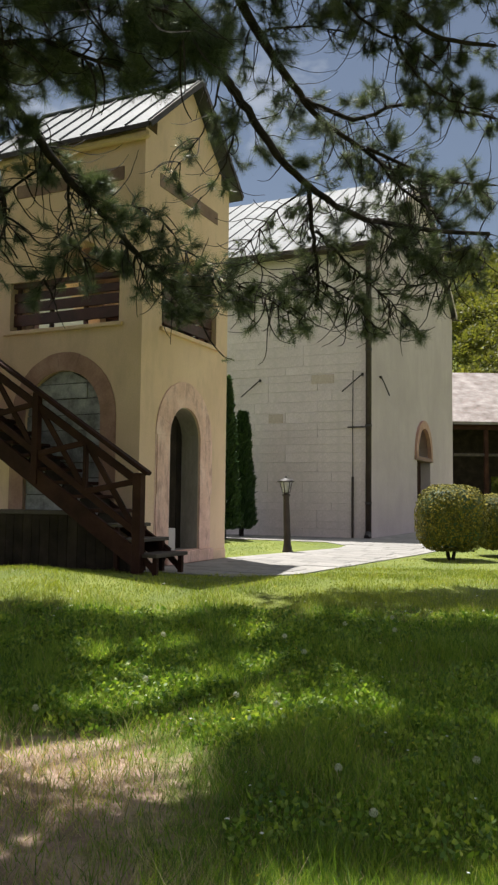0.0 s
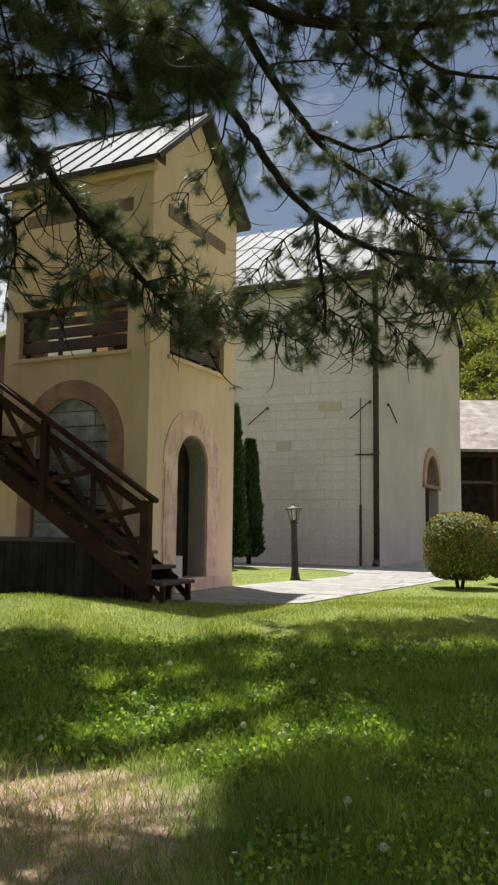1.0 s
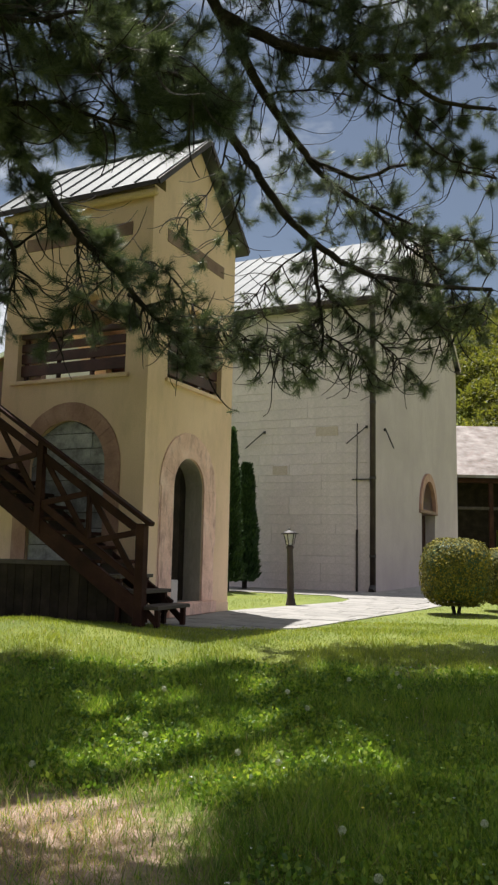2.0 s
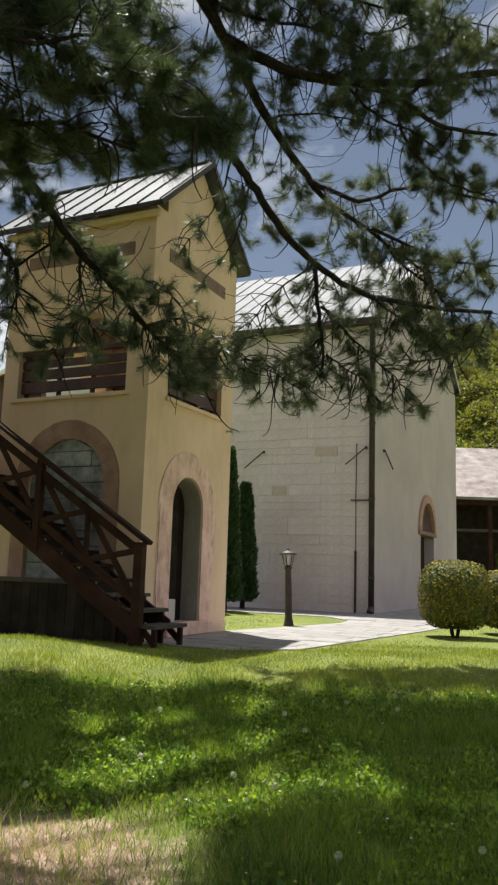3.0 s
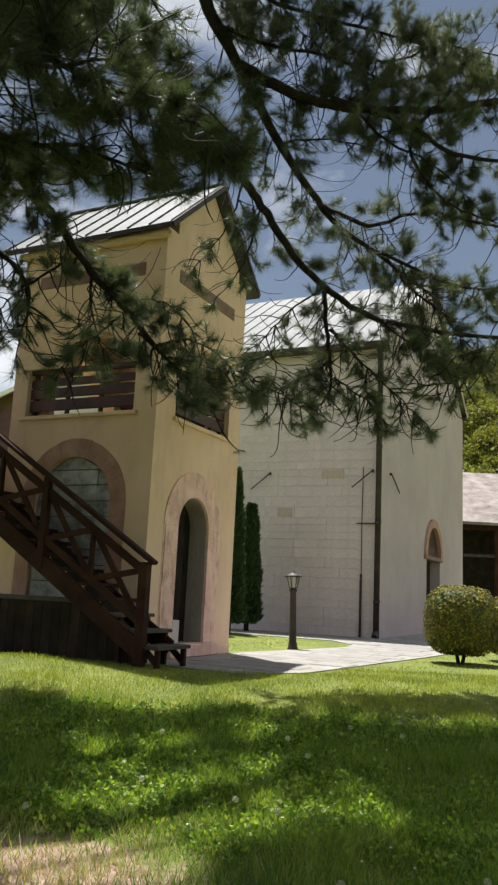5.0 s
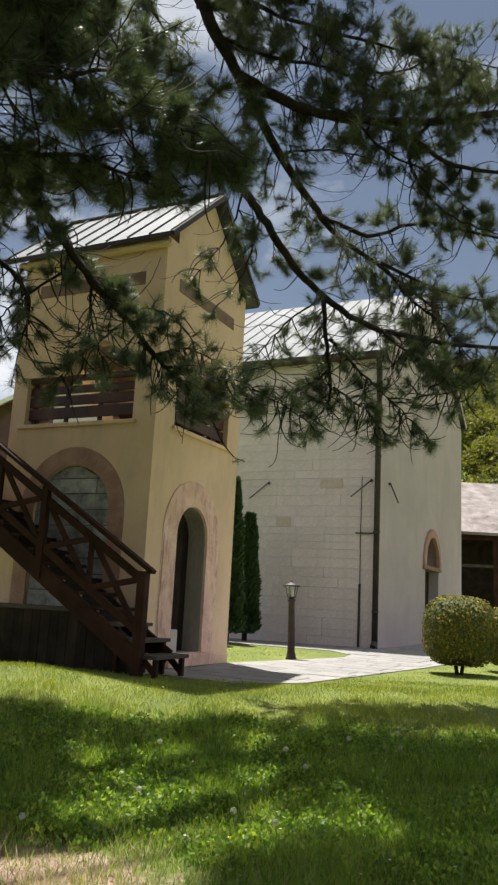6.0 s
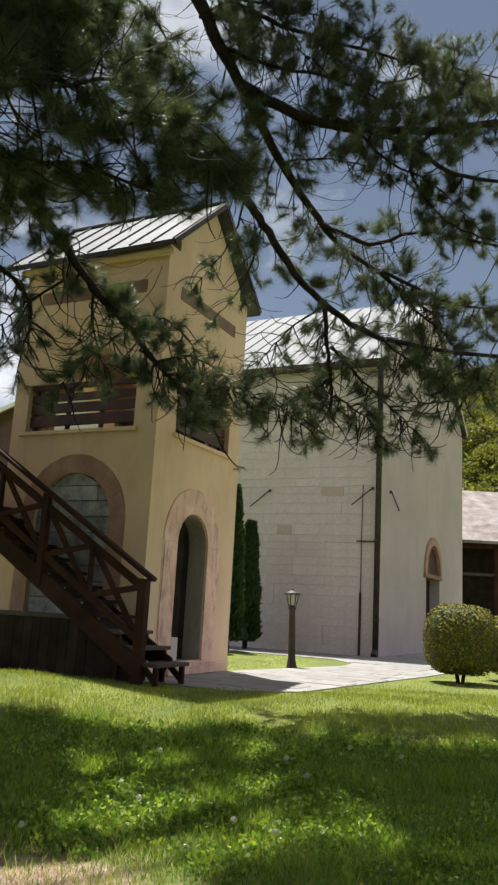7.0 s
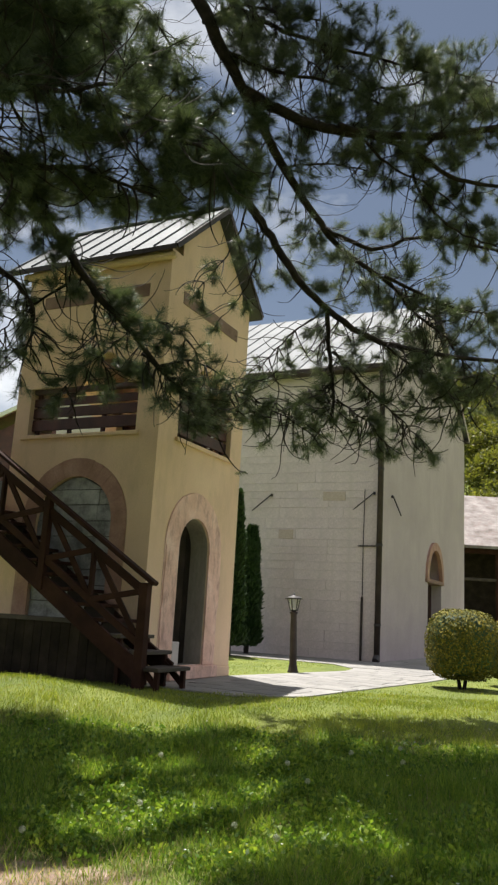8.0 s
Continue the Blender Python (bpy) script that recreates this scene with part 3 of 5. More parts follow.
def church_walls():
    t = 0.8
    part("wall", plate([(-16.4, -0.3), (KX, -0.3), (KX, C_EAVE), (-16.4, C_EAVE)], [], lambda u, v, w: (u, KY0 + w, v), t), MORTAR, church)
    gable = [(KY0 + 0.001, -0.3), (KY1, -0.3), (KY1, C_FAR_EAVE - 0.05), (CMID, C_RIDGE - 0.1), (KY0 + 0.001, C_EAVE)]
    niche = arch(25.7, 0.95, -0.2, 2.55)
    part("wall", plate(gable, [niche], lambda u, v, w: (KX + 0.03 - w, u, v), t), PLASTER, church)
    part("wall", plate([(-16.4, -0.3), (KX, -0.3), (KX, C_FAR_EAVE - 0.1), (-16.4, C_FAR_EAVE - 0.1)], [], lambda u, v, w: (u, KY1 - w, v), t), PLASTER, church)
    part("wall", plate(gable, [], lambda u, v, w: (-16.4 + w, u, v), t), PLASTER, church)
    # arched side entrance: plaster back, hood above the door, dark door leaf
    entry = part("entrance", plate(arch(25.7, 0.95, -0.2, 2.55), [], lambda u, v, w: (KX - 0.35 - w, u, v), 0.2), ARCH_STONE, church, "ochre-brown arched side entrance")
    part("hood", plate(arch(25.6, 1.18, 2.30, 2.36), [arch(25.6, 0.93, 2.31, 2.36)], lambda u, v, w: (KX + 0.10 - w, u, v), 0.12), ARCH_STONE, entry, "stone arch over the entrance")
    part("lintel", box(bmesh.new(), KX - 0.3, KX + 0.10, 24.40, 26.80, 2.24, 2.36, 0.01), BAND, entry)
    part("door_leaf", box(bmesh.new(), KX - 0.34, KX - 0.28, 24.8, 26.6, -0.1, 2.36, 0.01), TIMBER, entry, "dark wooden door")


church_walls()


def church_roof():
    over, t = 0.20, 0.06
    for sign, eave, out in ((-1, C_EAVE, 0.30), (1, C_FAR_EAVE, 0.06)):
        yo = CMID + sign * (CMID - KY0 + out)
        bm = bmesh.new()
        ends = [[bm.verts.new((xx, y, z)) for y, z in ((yo, eave), (CMID, C_RIDGE), (CMID, C_RIDGE + t), (yo, eave + t))] for xx in (-16.6, KX + over)]
        for k in range(4):
            bm.faces.new((ends[0][k], ends[0][(k + 1) % 4], ends[1][(k + 1) % 4], ends[1][k]))
        bm.faces.new(ends[0])
        bm.faces.new(list(reversed(ends[1])))
        roof = part("roof", bm, ZINC, church, "pale zinc standing-seam roof")
        bm = beam(bmesh.new(), (0, 0, 0), (0, CMID - yo, C_RIDGE - eave), 0.024, 0.028)
        seam = mesh_from("seam", bm, ZINC)
        for k in range(22):
            piece("seam", seam, roof, (KX + over - 0.03 - k * 0.5, yo, eave + t + 0.02))
        part("gutter", beam(bmesh.new(), (-16.6, yo + sign * 0.05, eave - 0.03), (KX + over, yo + sign * 0.05, eave - 0.03), 0.13, 0.15, 0.02), DARK_METAL, roof, "dark brown eaves gutter")
        part("soffit", beam(bmesh.new(), (-16.4, yo - sign * 0.14, eave - 0.06), (KX + over, yo - sign * 0.14, eave - 0.06), 0.24, 0.06), DARK_METAL, roof)
        part("verge_board", beam(bmesh.new(), (KX + over + 0.014, yo, eave - 0.02), (KX + over + 0.014, CMID, C_RIDGE - 0.02), 0.024, 0.13), PLASTER, roof)


church_roof()

# ---- fittings on the church walls ----


def church_fittings():
    down = thing("downpipe", (-5.82, 19.52, 0), "dark brown metal downpipe at the church corner", "downpipe")
    part("pipe", tube(bmesh.new(), [(-5.73, 19.52, 0.02), (-5.73, 19.52, 7.10), (-5.73, 19.40, 7.40)], [0.075, 0.075, 0.075], 10), DARK_METAL, down, smooth=True)
    for z in (0.9, 2.86, 4.8, 6.7):
        part("clip", tube(bmesh.new(), [(-5.73, 19.52, z - 0.03), (-5.73, 19.52, z + 0.03)], [0.088, 0.088], 10), IRON, down)
    part("shoe", tube(bmesh.new(), [(-5.73, 19.52, 0.16), (-5.73, 19.38, 0.05)], [0.078, 0.078], 10), IRON, down)
    cable = thing("conduit", (-6.165, 19.58, 0), "thin dark cable in a conduit on the church wall", "cable")
    part("conduit_pipe", tube(bmesh.new(), [(-6.165, 19.58, 0.0), (-6.165, 19.58, 1.56)], [0.03, 0.03], 8), DARK_METAL, cable)
    part("wire", tube(bmesh.new(), [(-6.165, 19.60, 1.5), (-6.175, 19.60, 2.84), (-6.165, 19.60, 4.3)], [0.010] * 3, 6), IRON, cable)
    part("bracket", box(bmesh.new(), -6.30, -5.80, 19.56, 19.63, 2.82, 2.85), IRON, cable)
    rod = thing("wall_rod", (-9.05, 19.6, 3.95), "slanting dark iron rod fixed to the church wall", "iron rod", group="iron rods on the church")
    part("bar", beam(bmesh.new(), (-9.30, 19.50, 3.73), (-8.79, 19.58, 4.17), 0.026, 0.026), IRON, rod)
    part("plate", box(bmesh.new(), -8.81, -8.76, 19.57, 19.64, 4.13, 4.20, 0.004), IRON, rod)
    copy_thing(rod, PLAN @ Matrix.Translation((-6.18, 19.6, 3.97)))
    copy_thing(rod, PLAN @ Matrix.Translation((KX + 0.06, 20.75, 4.01)) @ pose(0, 0, 0, 0, 0, 90) @ Matrix.Diagonal((-1, 1, 1, 1)))


church_fittings()


def wing():
    """A lower wing beyond the church, with a red-tiled roof."""
    w = thing("side_wing", (-19, 21, 0), "low side wing with brown timber front and red roof", "building")
    part("wall", plate([(-24, -0.3), (-16.6, -0.3), (-16.6, 7.3), (-24, 4.9)], [], lambda u, v, ww: (u, 19.9 + ww, v), 0.4), RED_TIMBER, w)
    bm = bmesh.new()
    beam(bm, (-24.5, 22.0, 5.0), (-16.4, 22.0, 7.65), 4.8, 0.10)
    part("roof", bm, RED_TIMBER, w, "red tiled roof")
    part("verge_board", beam(bmesh.new(), (-24.5, 19.55, 5.06), (-16.4, 19.55, 7.71), 0.05, 0.14), PETAL, w, "pale verge board")
    for x in (-22.0, -18.6):
        part("window", box(bmesh.new(), x - 0.4, x + 0.4, 19.86, 19.92, 3.6, 4.8, 0.02), IRON, w)


wing()

# ---- garden lamp ----


def garden_lamp():
    base = PLAN.inverted() @ Vector((0.77, 14.92, 0))
    g = thing("garden_lamp", base, "dark garden lamp post with a glass lantern", "lamp post")
    x, y = base.x, base.y
    lean = lambda z: (x - 0.045 * z / 1.4, y, z)
    bm = bmesh.new()
    tube(bm, [lean(z) for z in (-0.05, 0.02, 0.05, 0.10, 0.14, 0.6, 1.02, 1.04, 1.07)], [0.10, 0.10, 0.085, 0.08, 0.068, 0.062, 0.055, 0.075, 0.075], 14)
    part("post", bm, DARK_METAL, g, smooth=True)
    lantern = part("lantern", tube(bmesh.new(), [lean(1.07), lean(1.10)], [0.045, 0.07], 6), IRON, g, "six-sided lantern")
    for k in range(6):
        a = 2 * math.pi * (k + 0.5) / 6
        p = lambda r, z: Vector(lean(z)) + Vector((r * math.cos(a), r * math.sin(a), 0))
        part("bar", beam(bmesh.new(), p(0.068, 1.09), p(0.115, 1.30), 0.014, 0.014), IRON, lantern)
    glass, n, l, pr = nodes_of("frosted_glass")
    pr.inputs["Base Color"].default_value, pr.inputs["Roughness"].default_value = (0.85, 0.86, 0.84, 1), 0.25
    pr.inputs["Transmission Weight"].default_value = 0.6
    part("pane", tube(bmesh.new(), [lean(1.095), lean(1.295)], [0.058, 0.103], 6), glass, lantern, "milky glass")
    part("cap", tube(bmesh.new(), [lean(1.295), lean(1.315), lean(1.33), lean(1.365), lean(1.38)], [0.16, 0.165, 0.12, 0.035, 0.025], 12), IRON, lantern, "pale-edged metal cap", smooth=True)
    part("finial", tube(bmesh.new(), [lean(1.375), lean(1.395), lean(1.42)], [0.014, 0.026, 0.004], 8), IRON, lantern)


garden_lamp()

# ---- foliage ----


def leaves_at(points, normals, size, rng, aspect=0.55, tilt=0.6, lift=0.0):
    """Pointed leaf quads, one for each place, turned roughly along the given outward directions."""
    n = len(points)
    d = normals + tilt * rng.normal(size=(n, 3))
    d[:, 2] += lift
    d /= np.linalg.norm(d, axis=1, keepdims=True) + 1e-9
    s = np.cross(d, rng.normal(size=(n, 3)))
    s /= np.linalg.norm(s, axis=1, keepdims=True) + 1e-9
    ln = size * rng.uniform(0.6, 1.3, (n, 1))
    a, b = points, points + d * ln
    m = points + d * ln * 0.45
    w = s * ln * aspect * 0.5
    return np.stack([a, m + w, b, m - w], 1).reshape(-1, 3)


def ball_bush(at, rx, rz, z_mid, label, seed, group):
    """A clipped evergreen ball on a short stem."""
    rng = np.random.default_rng(seed)
    b = thing("clipped_bush", at, label, "bush", group=group, turn=Matrix())
    x, y, _ = at
    n = 15000
    v = rng.normal(size=(n, 3))
    v /= np.linalg.norm(v, axis=1, keepdims=True)
    lump = np.array([noise.noise((p[0] * 3.1 + seed, p[1] * 3.1, p[2] * 3.1)) for p in v])
    box_like = (np.abs(v) ** 3.2).sum(1) ** (-1 / 3.2)
    r = box_like * (1 + 0.06 * lump - rng.uniform(0, 0.16, n))
    p = v * r[:, None] * np.array([rx, rx, rz])
    p[:, 2] = np.clip(p[:, 2], -rz * 0.9, None)
    out = np.sign(v) * np.abs(v) ** 2.2 / np.array([rx, rx, rz])
    out /= np.linalg.norm(out, axis=1, keepdims=True)
    d = np.cross(out, rng.normal(size=(n, 3)))
    d = d / np.linalg.norm(d, axis=1, keepdims=True) + 0.45 * out * rng.uniform(-0.3, 1.0, (n, 1))
    side = np.cross(d, out + 0.35 * rng.normal(size=(n, 3)))
    side /= np.linalg.norm(side, axis=1, keepdims=True) + 1e-9
    ln = 0.045 * rng.uniform(0.6, 1.3, (n, 1))
    mid, wide = p + d * ln * 0.45, side * ln * 0.3
    q = np.stack([p, mid + wide, p + d * ln, mid - wide], 1).reshape(-1, 3)
    me = fast_mesh("foliage", q, 4, BOX_LEAF)
    f = new("foliage", me)
    f.parent = b
    f.location = (0, 0, z_mid)
    # darker solid core added behind the leaves for the shade inside the bush
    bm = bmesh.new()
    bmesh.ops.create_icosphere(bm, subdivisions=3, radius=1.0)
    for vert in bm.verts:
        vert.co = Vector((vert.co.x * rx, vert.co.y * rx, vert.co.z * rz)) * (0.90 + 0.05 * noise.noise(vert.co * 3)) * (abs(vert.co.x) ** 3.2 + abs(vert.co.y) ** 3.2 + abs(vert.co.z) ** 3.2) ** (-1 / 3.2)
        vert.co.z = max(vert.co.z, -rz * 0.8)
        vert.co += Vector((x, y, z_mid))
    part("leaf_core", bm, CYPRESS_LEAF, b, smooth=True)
    for k in range(4):
        a = 1.6 * k + 0.4
        part("stem", tube(bmesh.new(), [(x + 0.03 * math.cos(a), y + 0.03 * math.sin(a), -0.06), (x + 0.2 * rx * math.cos(a), y + 0.2 * rx * math.sin(a), z_mid - 0.7 * rz)], [0.03, 0.022], 7), BARK, b)


ball_bush((3.41, 13.39, 0), 0.555, 0.57, 0.68, "round clipped evergreen bush with sunlit yellow-green top", 3, "clipped bushes by the path")
ball_bush((4.62, 14.40, 0), 0.52, 0.52, 0.60, "smaller clipped evergreen bush behind the round one", 5, "clipped bushes by the path")


def cypress(at, height, radius, seed):
    rng = np.random.default_rng(seed)
    c = thing("cypress", at, "tall narrow dark green cypress by the church", "cypress tree", group="cypresses by the church", turn=Matrix())
    x, y, z = at
    part("trunk", tube(bmesh.new(), [(x, y, z - 0.1), (x, y, z + height * 0.9)], [0.07, 0.015], 8), BARK, c)
    n = 16000
    h = rng.uniform(0.02, 1, n) ** 0.85
    prof = radius * np.minimum(1, h * 9 + 0.35) * np.clip(1.02 - h, 0, 1) ** 0.55
    a = rng.uniform(0, 2 * np.pi, n)
    lump = np.array([noise.noise((math.cos(t) * 1.7, math.sin(t) * 1.7 + seed, hh * height * 2.6)) for t, hh in zip(a, h)])
    r = prof * (0.95 + 0.3 * lump) * rng.uniform(0.55, 1.0, n) ** 0.5
    p = np.stack([r * np.cos(a), r * np.sin(a), 0.08 + h * height], 1)
    nrm = np.stack([np.cos(a) * 0.55, np.sin(a) * 0.55, np.full(n, 0.8)], 1)
    f = new("foliage", fast_mesh("foliage", leaves_at(p, nrm, 0.14, rng, 0.28, 0.25), 4, CYPRESS_LEAF))
    f.parent = c


cypress((-0.55, 19.45, 0), 3.80, 0.36, 2)
cypress((-0.13, 20.60, 0), 3.05, 0.34, 6)
cypress((-0.95, 18.6, 0), 3.2, 0.34, 9)

# ---- barn beyond the path, and the wooded hill ----


def barn():
    b = thing("old_barn", (14, 42, 0), "low old barn with lichened roof and open dark porch", "barn", turn=Matrix())
    z0 = ground_z(12, 40)
    # porch shade is put into the wall's near-black colour
    part("wall", plate([(7, z0 - 1), (24, z0 - 1), (24, 5.4), (7, 5.4)], [[(12.8, z0 + 0.1), (13.9, z0 + 0.1), (13.9, 2.3), (12.8, 2.3)]], lambda u, v, w: (u, 42.0 + w, v), 0.5), BOARDS, b, "front wall coloured near-black for the shade under the porch roof")
    part("wall", box(bmesh.new(), 7, 7.4, 42.5, 48, z0 - 1, 5.4), PLASTER, b)
    bm = bmesh.new()
    ends = [[bm.verts.new((x, y, z)) for y, z in ((39.4, 4.78), (46.5, 8.35), (46.5, 8.5), (39.4, 4.92))] for x in (6.5, 24.5)]
    for k in range(4):
        bm.faces.new((ends[0][k], ends[0][(k + 1) % 4], ends[1][(k + 1) % 4], ends[1][k]))
    bm.faces.new(ends[0])
    bm.faces.new(list(reversed(ends[1])))
    roof = part("roof", bm, OLD_TILE, b, "pale lichened roof")
    rng = random.Random(5)
    sl = math.atan2(8.35 - 4.78, 7.1)
    bm = box(bmesh.new(), -0.26, 0.26, -0.02, 0.42, 0.0, 0.035)
    slab = mesh_from("tile", bm, OLD_TILE)
    for r in range(14):
        for k in range(11):
            x, s = 9.2 + k * 0.55 + (r % 2) * 0.27 + rng.uniform(-0.02, 0.02), 0.02 + r * 0.39
            ob = piece("tile", slab, roof, (x, 39.4 + s * math.cos(sl), 4.95 + s * math.sin(sl)))
            ob.matrix_local = ob.matrix_local @ Matrix.Rotation(sl - 0.04 + rng.uniform(-0.015, 0.015), 4, "X")
    for x in (9.0, 11.9, 15.0, 18.5):
        part("porch_post", box(bmesh.new(), x - 0.1, x + 0.1, 39.7, 39.9, z0 - 0.3, 4.85, 0.01), TIMBER, b)
    part("porch_beam", box(bmesh.new(), 6.6, 24.4, 39.68, 39.92, 4.55, 4.78, 0.01), TIMBER, b)
    part("porch_rail", box(bmesh.new(), 6.6, 24.4, 39.72, 39.86, 3.22, 3.36, 0.01), TREAD, b)


barn()


def woods():
    rng = np.random.default_rng(12)
    vs = []
    for k in range(150):
        y = rng.uniform(58, 115)
        x = y * rng.uniform(0.22, 0.38)
        z = ground_z(x, y)
        R = rng.uniform(1.6, 3.0)
        n = 700
        v = rng.normal(size=(n, 3))
        v /= np.linalg.norm(v, axis=1, keepdims=True)
        v[:, 2] = np.abs(v[:, 2]) * 1.2 - 0.3
        lump = np.array([noise.noise((p[0] * 2 + k, p[1] * 2, p[2] * 2)) for p in v])
        p = v * (R * (1 + 0.35 * lump) * rng.uniform(0.7, 1, n))[:, None] + np.array([x, y, z + R * 0.9])
        vs.append(leaves_at(p, v, 0.36, rng, 0.7, 0.8))
    ob = new("far_woods", fast_mesh("far_woods", np.concatenate(vs), 4, WOOD_LEAF))
    tagged(ob, "sunlit yellow-green wooded hillside beyond the barn", "woods", kind="stuff")


woods()

# ---- pine tree whose limbs hang into the view ----
pine = thing("pine_tree", (-4.2, 7.0, -0.3), "old pine with drooping dark limbs and long needle tufts", "pine tree", turn=Matrix())
TUFTS = []        # place, direction, size of each needle tuft
TWIGS = []        # thin stems: points and radii


def glide(pts, per=5):
    """Points along a smooth line through pts."""
    P = [Vector(p) for p in pts]
    P = [2 * P[0] - P[1]] + P + [2 * P[-1] - P[-2]]
    out = []
    for i in range(1, len(P) - 2):
        a, b, c, d = P[i - 1:i + 3]
        for k in range(per):
            t = k / per
            out.append(0.5 * (2 * b + (c - a) * t + (2 * a - 5 * b + 4 * c - d) * t * t + (3 * b - a - 3 * c + d) * t ** 3))
    return out + [P[-2]]


def twig(rng, start, way, length, r, depth):
    """A thin stem that sags, turns up at its end and carries tufts; splits into smaller ones."""
    pts, p, d = [start], Vector(start), Vector(way).normalized()
    n = 6
    kink = Vector((rng.uniform(-1, 1), rng.uniform(-1, 1), rng.uniform(-1, 1))) * 0.3
    for i in range(n):
        f = i / n
        d = (d + kink * (0.6 if i % 2 else -0.35) + Vector((0, 0, -0.16 if f < 0.55 else 0.34))).normalized()
        p = p + d * (length / n)
        pts.append(p.copy())
    TWIGS.append((pts, [r * (1 - 0.75 * i / n) for i in range(n + 1)]))
    TUFTS.append((pts[-1], d, rng.uniform(0.85, 1.15)))
    if rng.random() < 0.25:
        TUFTS.append((pts[-2], d, rng.uniform(0.7, 0.95)))
    if depth > 0:
        for k in range(rng.choice((2, 3, 3))):
            i = rng.choice((2, 3, 4))
            side = d.cross(Vector((rng.uniform(-1, 1), rng.uniform(-1, 1), rng.uniform(-0.5, 1)))).normalized()
            twig(rng, pts[i], d * 0.7 + side, length * rng.uniform(0.4, 0.65), r * 0.6, depth - 1)


def bare_twig(rng, start, way, length):
    """A thin, leafless, curling shoot that hangs from a limb."""
    pts, p, d = [start], Vector(start), Vector(way).normalized()
    curl = Vector((rng.uniform(-1, 1), rng.uniform(-1, 1), rng.uniform(-0.6, 0.6)))
    n = 9
    for i in range(n):
        d = (d + curl * 0.24 + Vector((0, 0, -0.14 if i < 5 else 0.2)) + Vector((rng.uniform(-1, 1), rng.uniform(-1, 1), rng.uniform(-1, 1))) * 0.16).normalized()
        p = p + d * (length / n)
        pts.append(p.copy())
    TWIGS.append((pts, [0.0105 * (1 - 0.6 * i / n) for i in range(n + 1)]))


def limb(seed, pts, r0, r1, spacing, reach, bare=0.0, depth=1):
    rng = random.Random(seed)
    line = glide(pts)
    m = len(line)
    for i in range(1, m - 1):
        line[i] = line[i] + Vector((rng.uniform(-1, 1), rng.uniform(-1, 1), rng.uniform(-1, 1))) * 0.014
    radii = [r0 + (r1 - r0) * (i / (m - 1)) ** 0.8 for i in range(m)]
    part("limb", tube(bmesh.new(), line, radii, 8), BARK, pine, smooth=True)
    left = spacing
    total = sum((b - a).length for a, b in zip(line, line[1:]))
    run = 0.0
    for a, b in zip(line, line[1:]):
        seg = (b - a).length
        d = (b - a).normalized()
        pos = 0.0
        while pos + left < seg:
            pos += left
            left = spacing * rng.uniform(0.6, 1.4)
            if (run + pos) / total < bare:
                continue
            side = d.cross(Vector((rng.uniform(-1, 1), rng.uniform(-1, 1), rng.uniform(-1, 1)))).normalized()
            twig(rng, a + d * pos, d * rng.uniform(0.2, 0.9) + side, reach * rng.uniform(0.5, 1.25), 0.011, depth)
            for _ in range(2 if seed < 40 else 0):
                side = d.cross(Vector((rng.uniform(-1, 1), rng.uniform(-1, 1), rng.uniform(-1, 1)))).normalized()
                bare_twig(rng, a + d * pos, d * 0.4 + side, rng.uniform(0.35, 0.85))
        left -= seg - pos
        run += seg
    twig(rng, line[-1], line[-1] - line[-3], reach * 0.8, 0.012, depth)


part("trunk", tube(bmesh.new(), glide([(-4.2, 7.0, -0.6), (-4.22, 7.0, 1.5), (-4.12, 7.05, 4.5), (-4.0, 7.15, 7.5), (-3.9, 7.2, 11.0), (-3.85, 7.2, 14.0)], 4), list(np.linspace(0.30, 0.06, 21)), 14), BARK, pine, smooth=True)
limb(1, [(-3.95, 7.2, 9.6), (-2.4, 7.8, 9.2), (-1.26, 8.28, 8.47), (-0.77, 8.6, 7.75), (-0.46, 8.9, 7.38), (0.05, 9.2, 6.6), (0.53, 9.6, 6.1), (0.85, 9.8, 5.8), (1.5, 10.1, 5.5), (2.25, 10.4, 5.1)], 0.115, 0.018, 0.21, 0.6, 0.3, 2)
limb(2, [(-4.00, 7.20, 8.30), (-3.14, 8.20, 7.94), (-2.41, 8.40, 7.64), (-1.68, 8.60, 7.21), (-1.11, 8.75, 6.84), (-0.67, 8.90, 6.38), (-0.34, 9.0, 5.95), (-0.11, 9.16, 5.67), (0.31, 9.32, 5.12), (0.72, 9.47, 4.77), (1.32, 9.63, 4.47), (2.07, 9.78, 4.38), (3.05, 9.94, 4.37)], 0.10, 0.026, 0.26, 0.55, 0.15, 2)
limb(3, [(0.72, 9.47, 4.77), (0.80, 9.7, 4.19), (0.87, 9.8, 3.62), (0.68, 9.9, 3.26)], 0.035, 0.010, 0.12, 0.45, 0, 1)
limb(4, [(-4.1, 7.1, 6.5), (-3.3, 7.5, 5.85), (-2.68, 7.7, 5.17), (-2.18, 7.95, 4.66), (-1.89, 8.1, 4.28), (-1.55, 8.25, 3.97), (-1.12, 8.5, 3.52), (-0.75, 8.7, 3.26)], 0.085, 0.016, 0.13, 0.45, 0.25, 2)
TWIGS.append((glide([(-0.75, 8.7, 3.26), (-0.55, 8.8, 2.98), (-0.42, 8.86, 2.74), (-0.27, 8.95, 2.58), (-0.17, 9.0, 2.56)], 3), list(np.linspace(0.014, 0.006, 13))))
TUFTS.append((Vector((-0.17, 9.0, 2.56)), Vector((1, 0, 0.2)), 0.55))
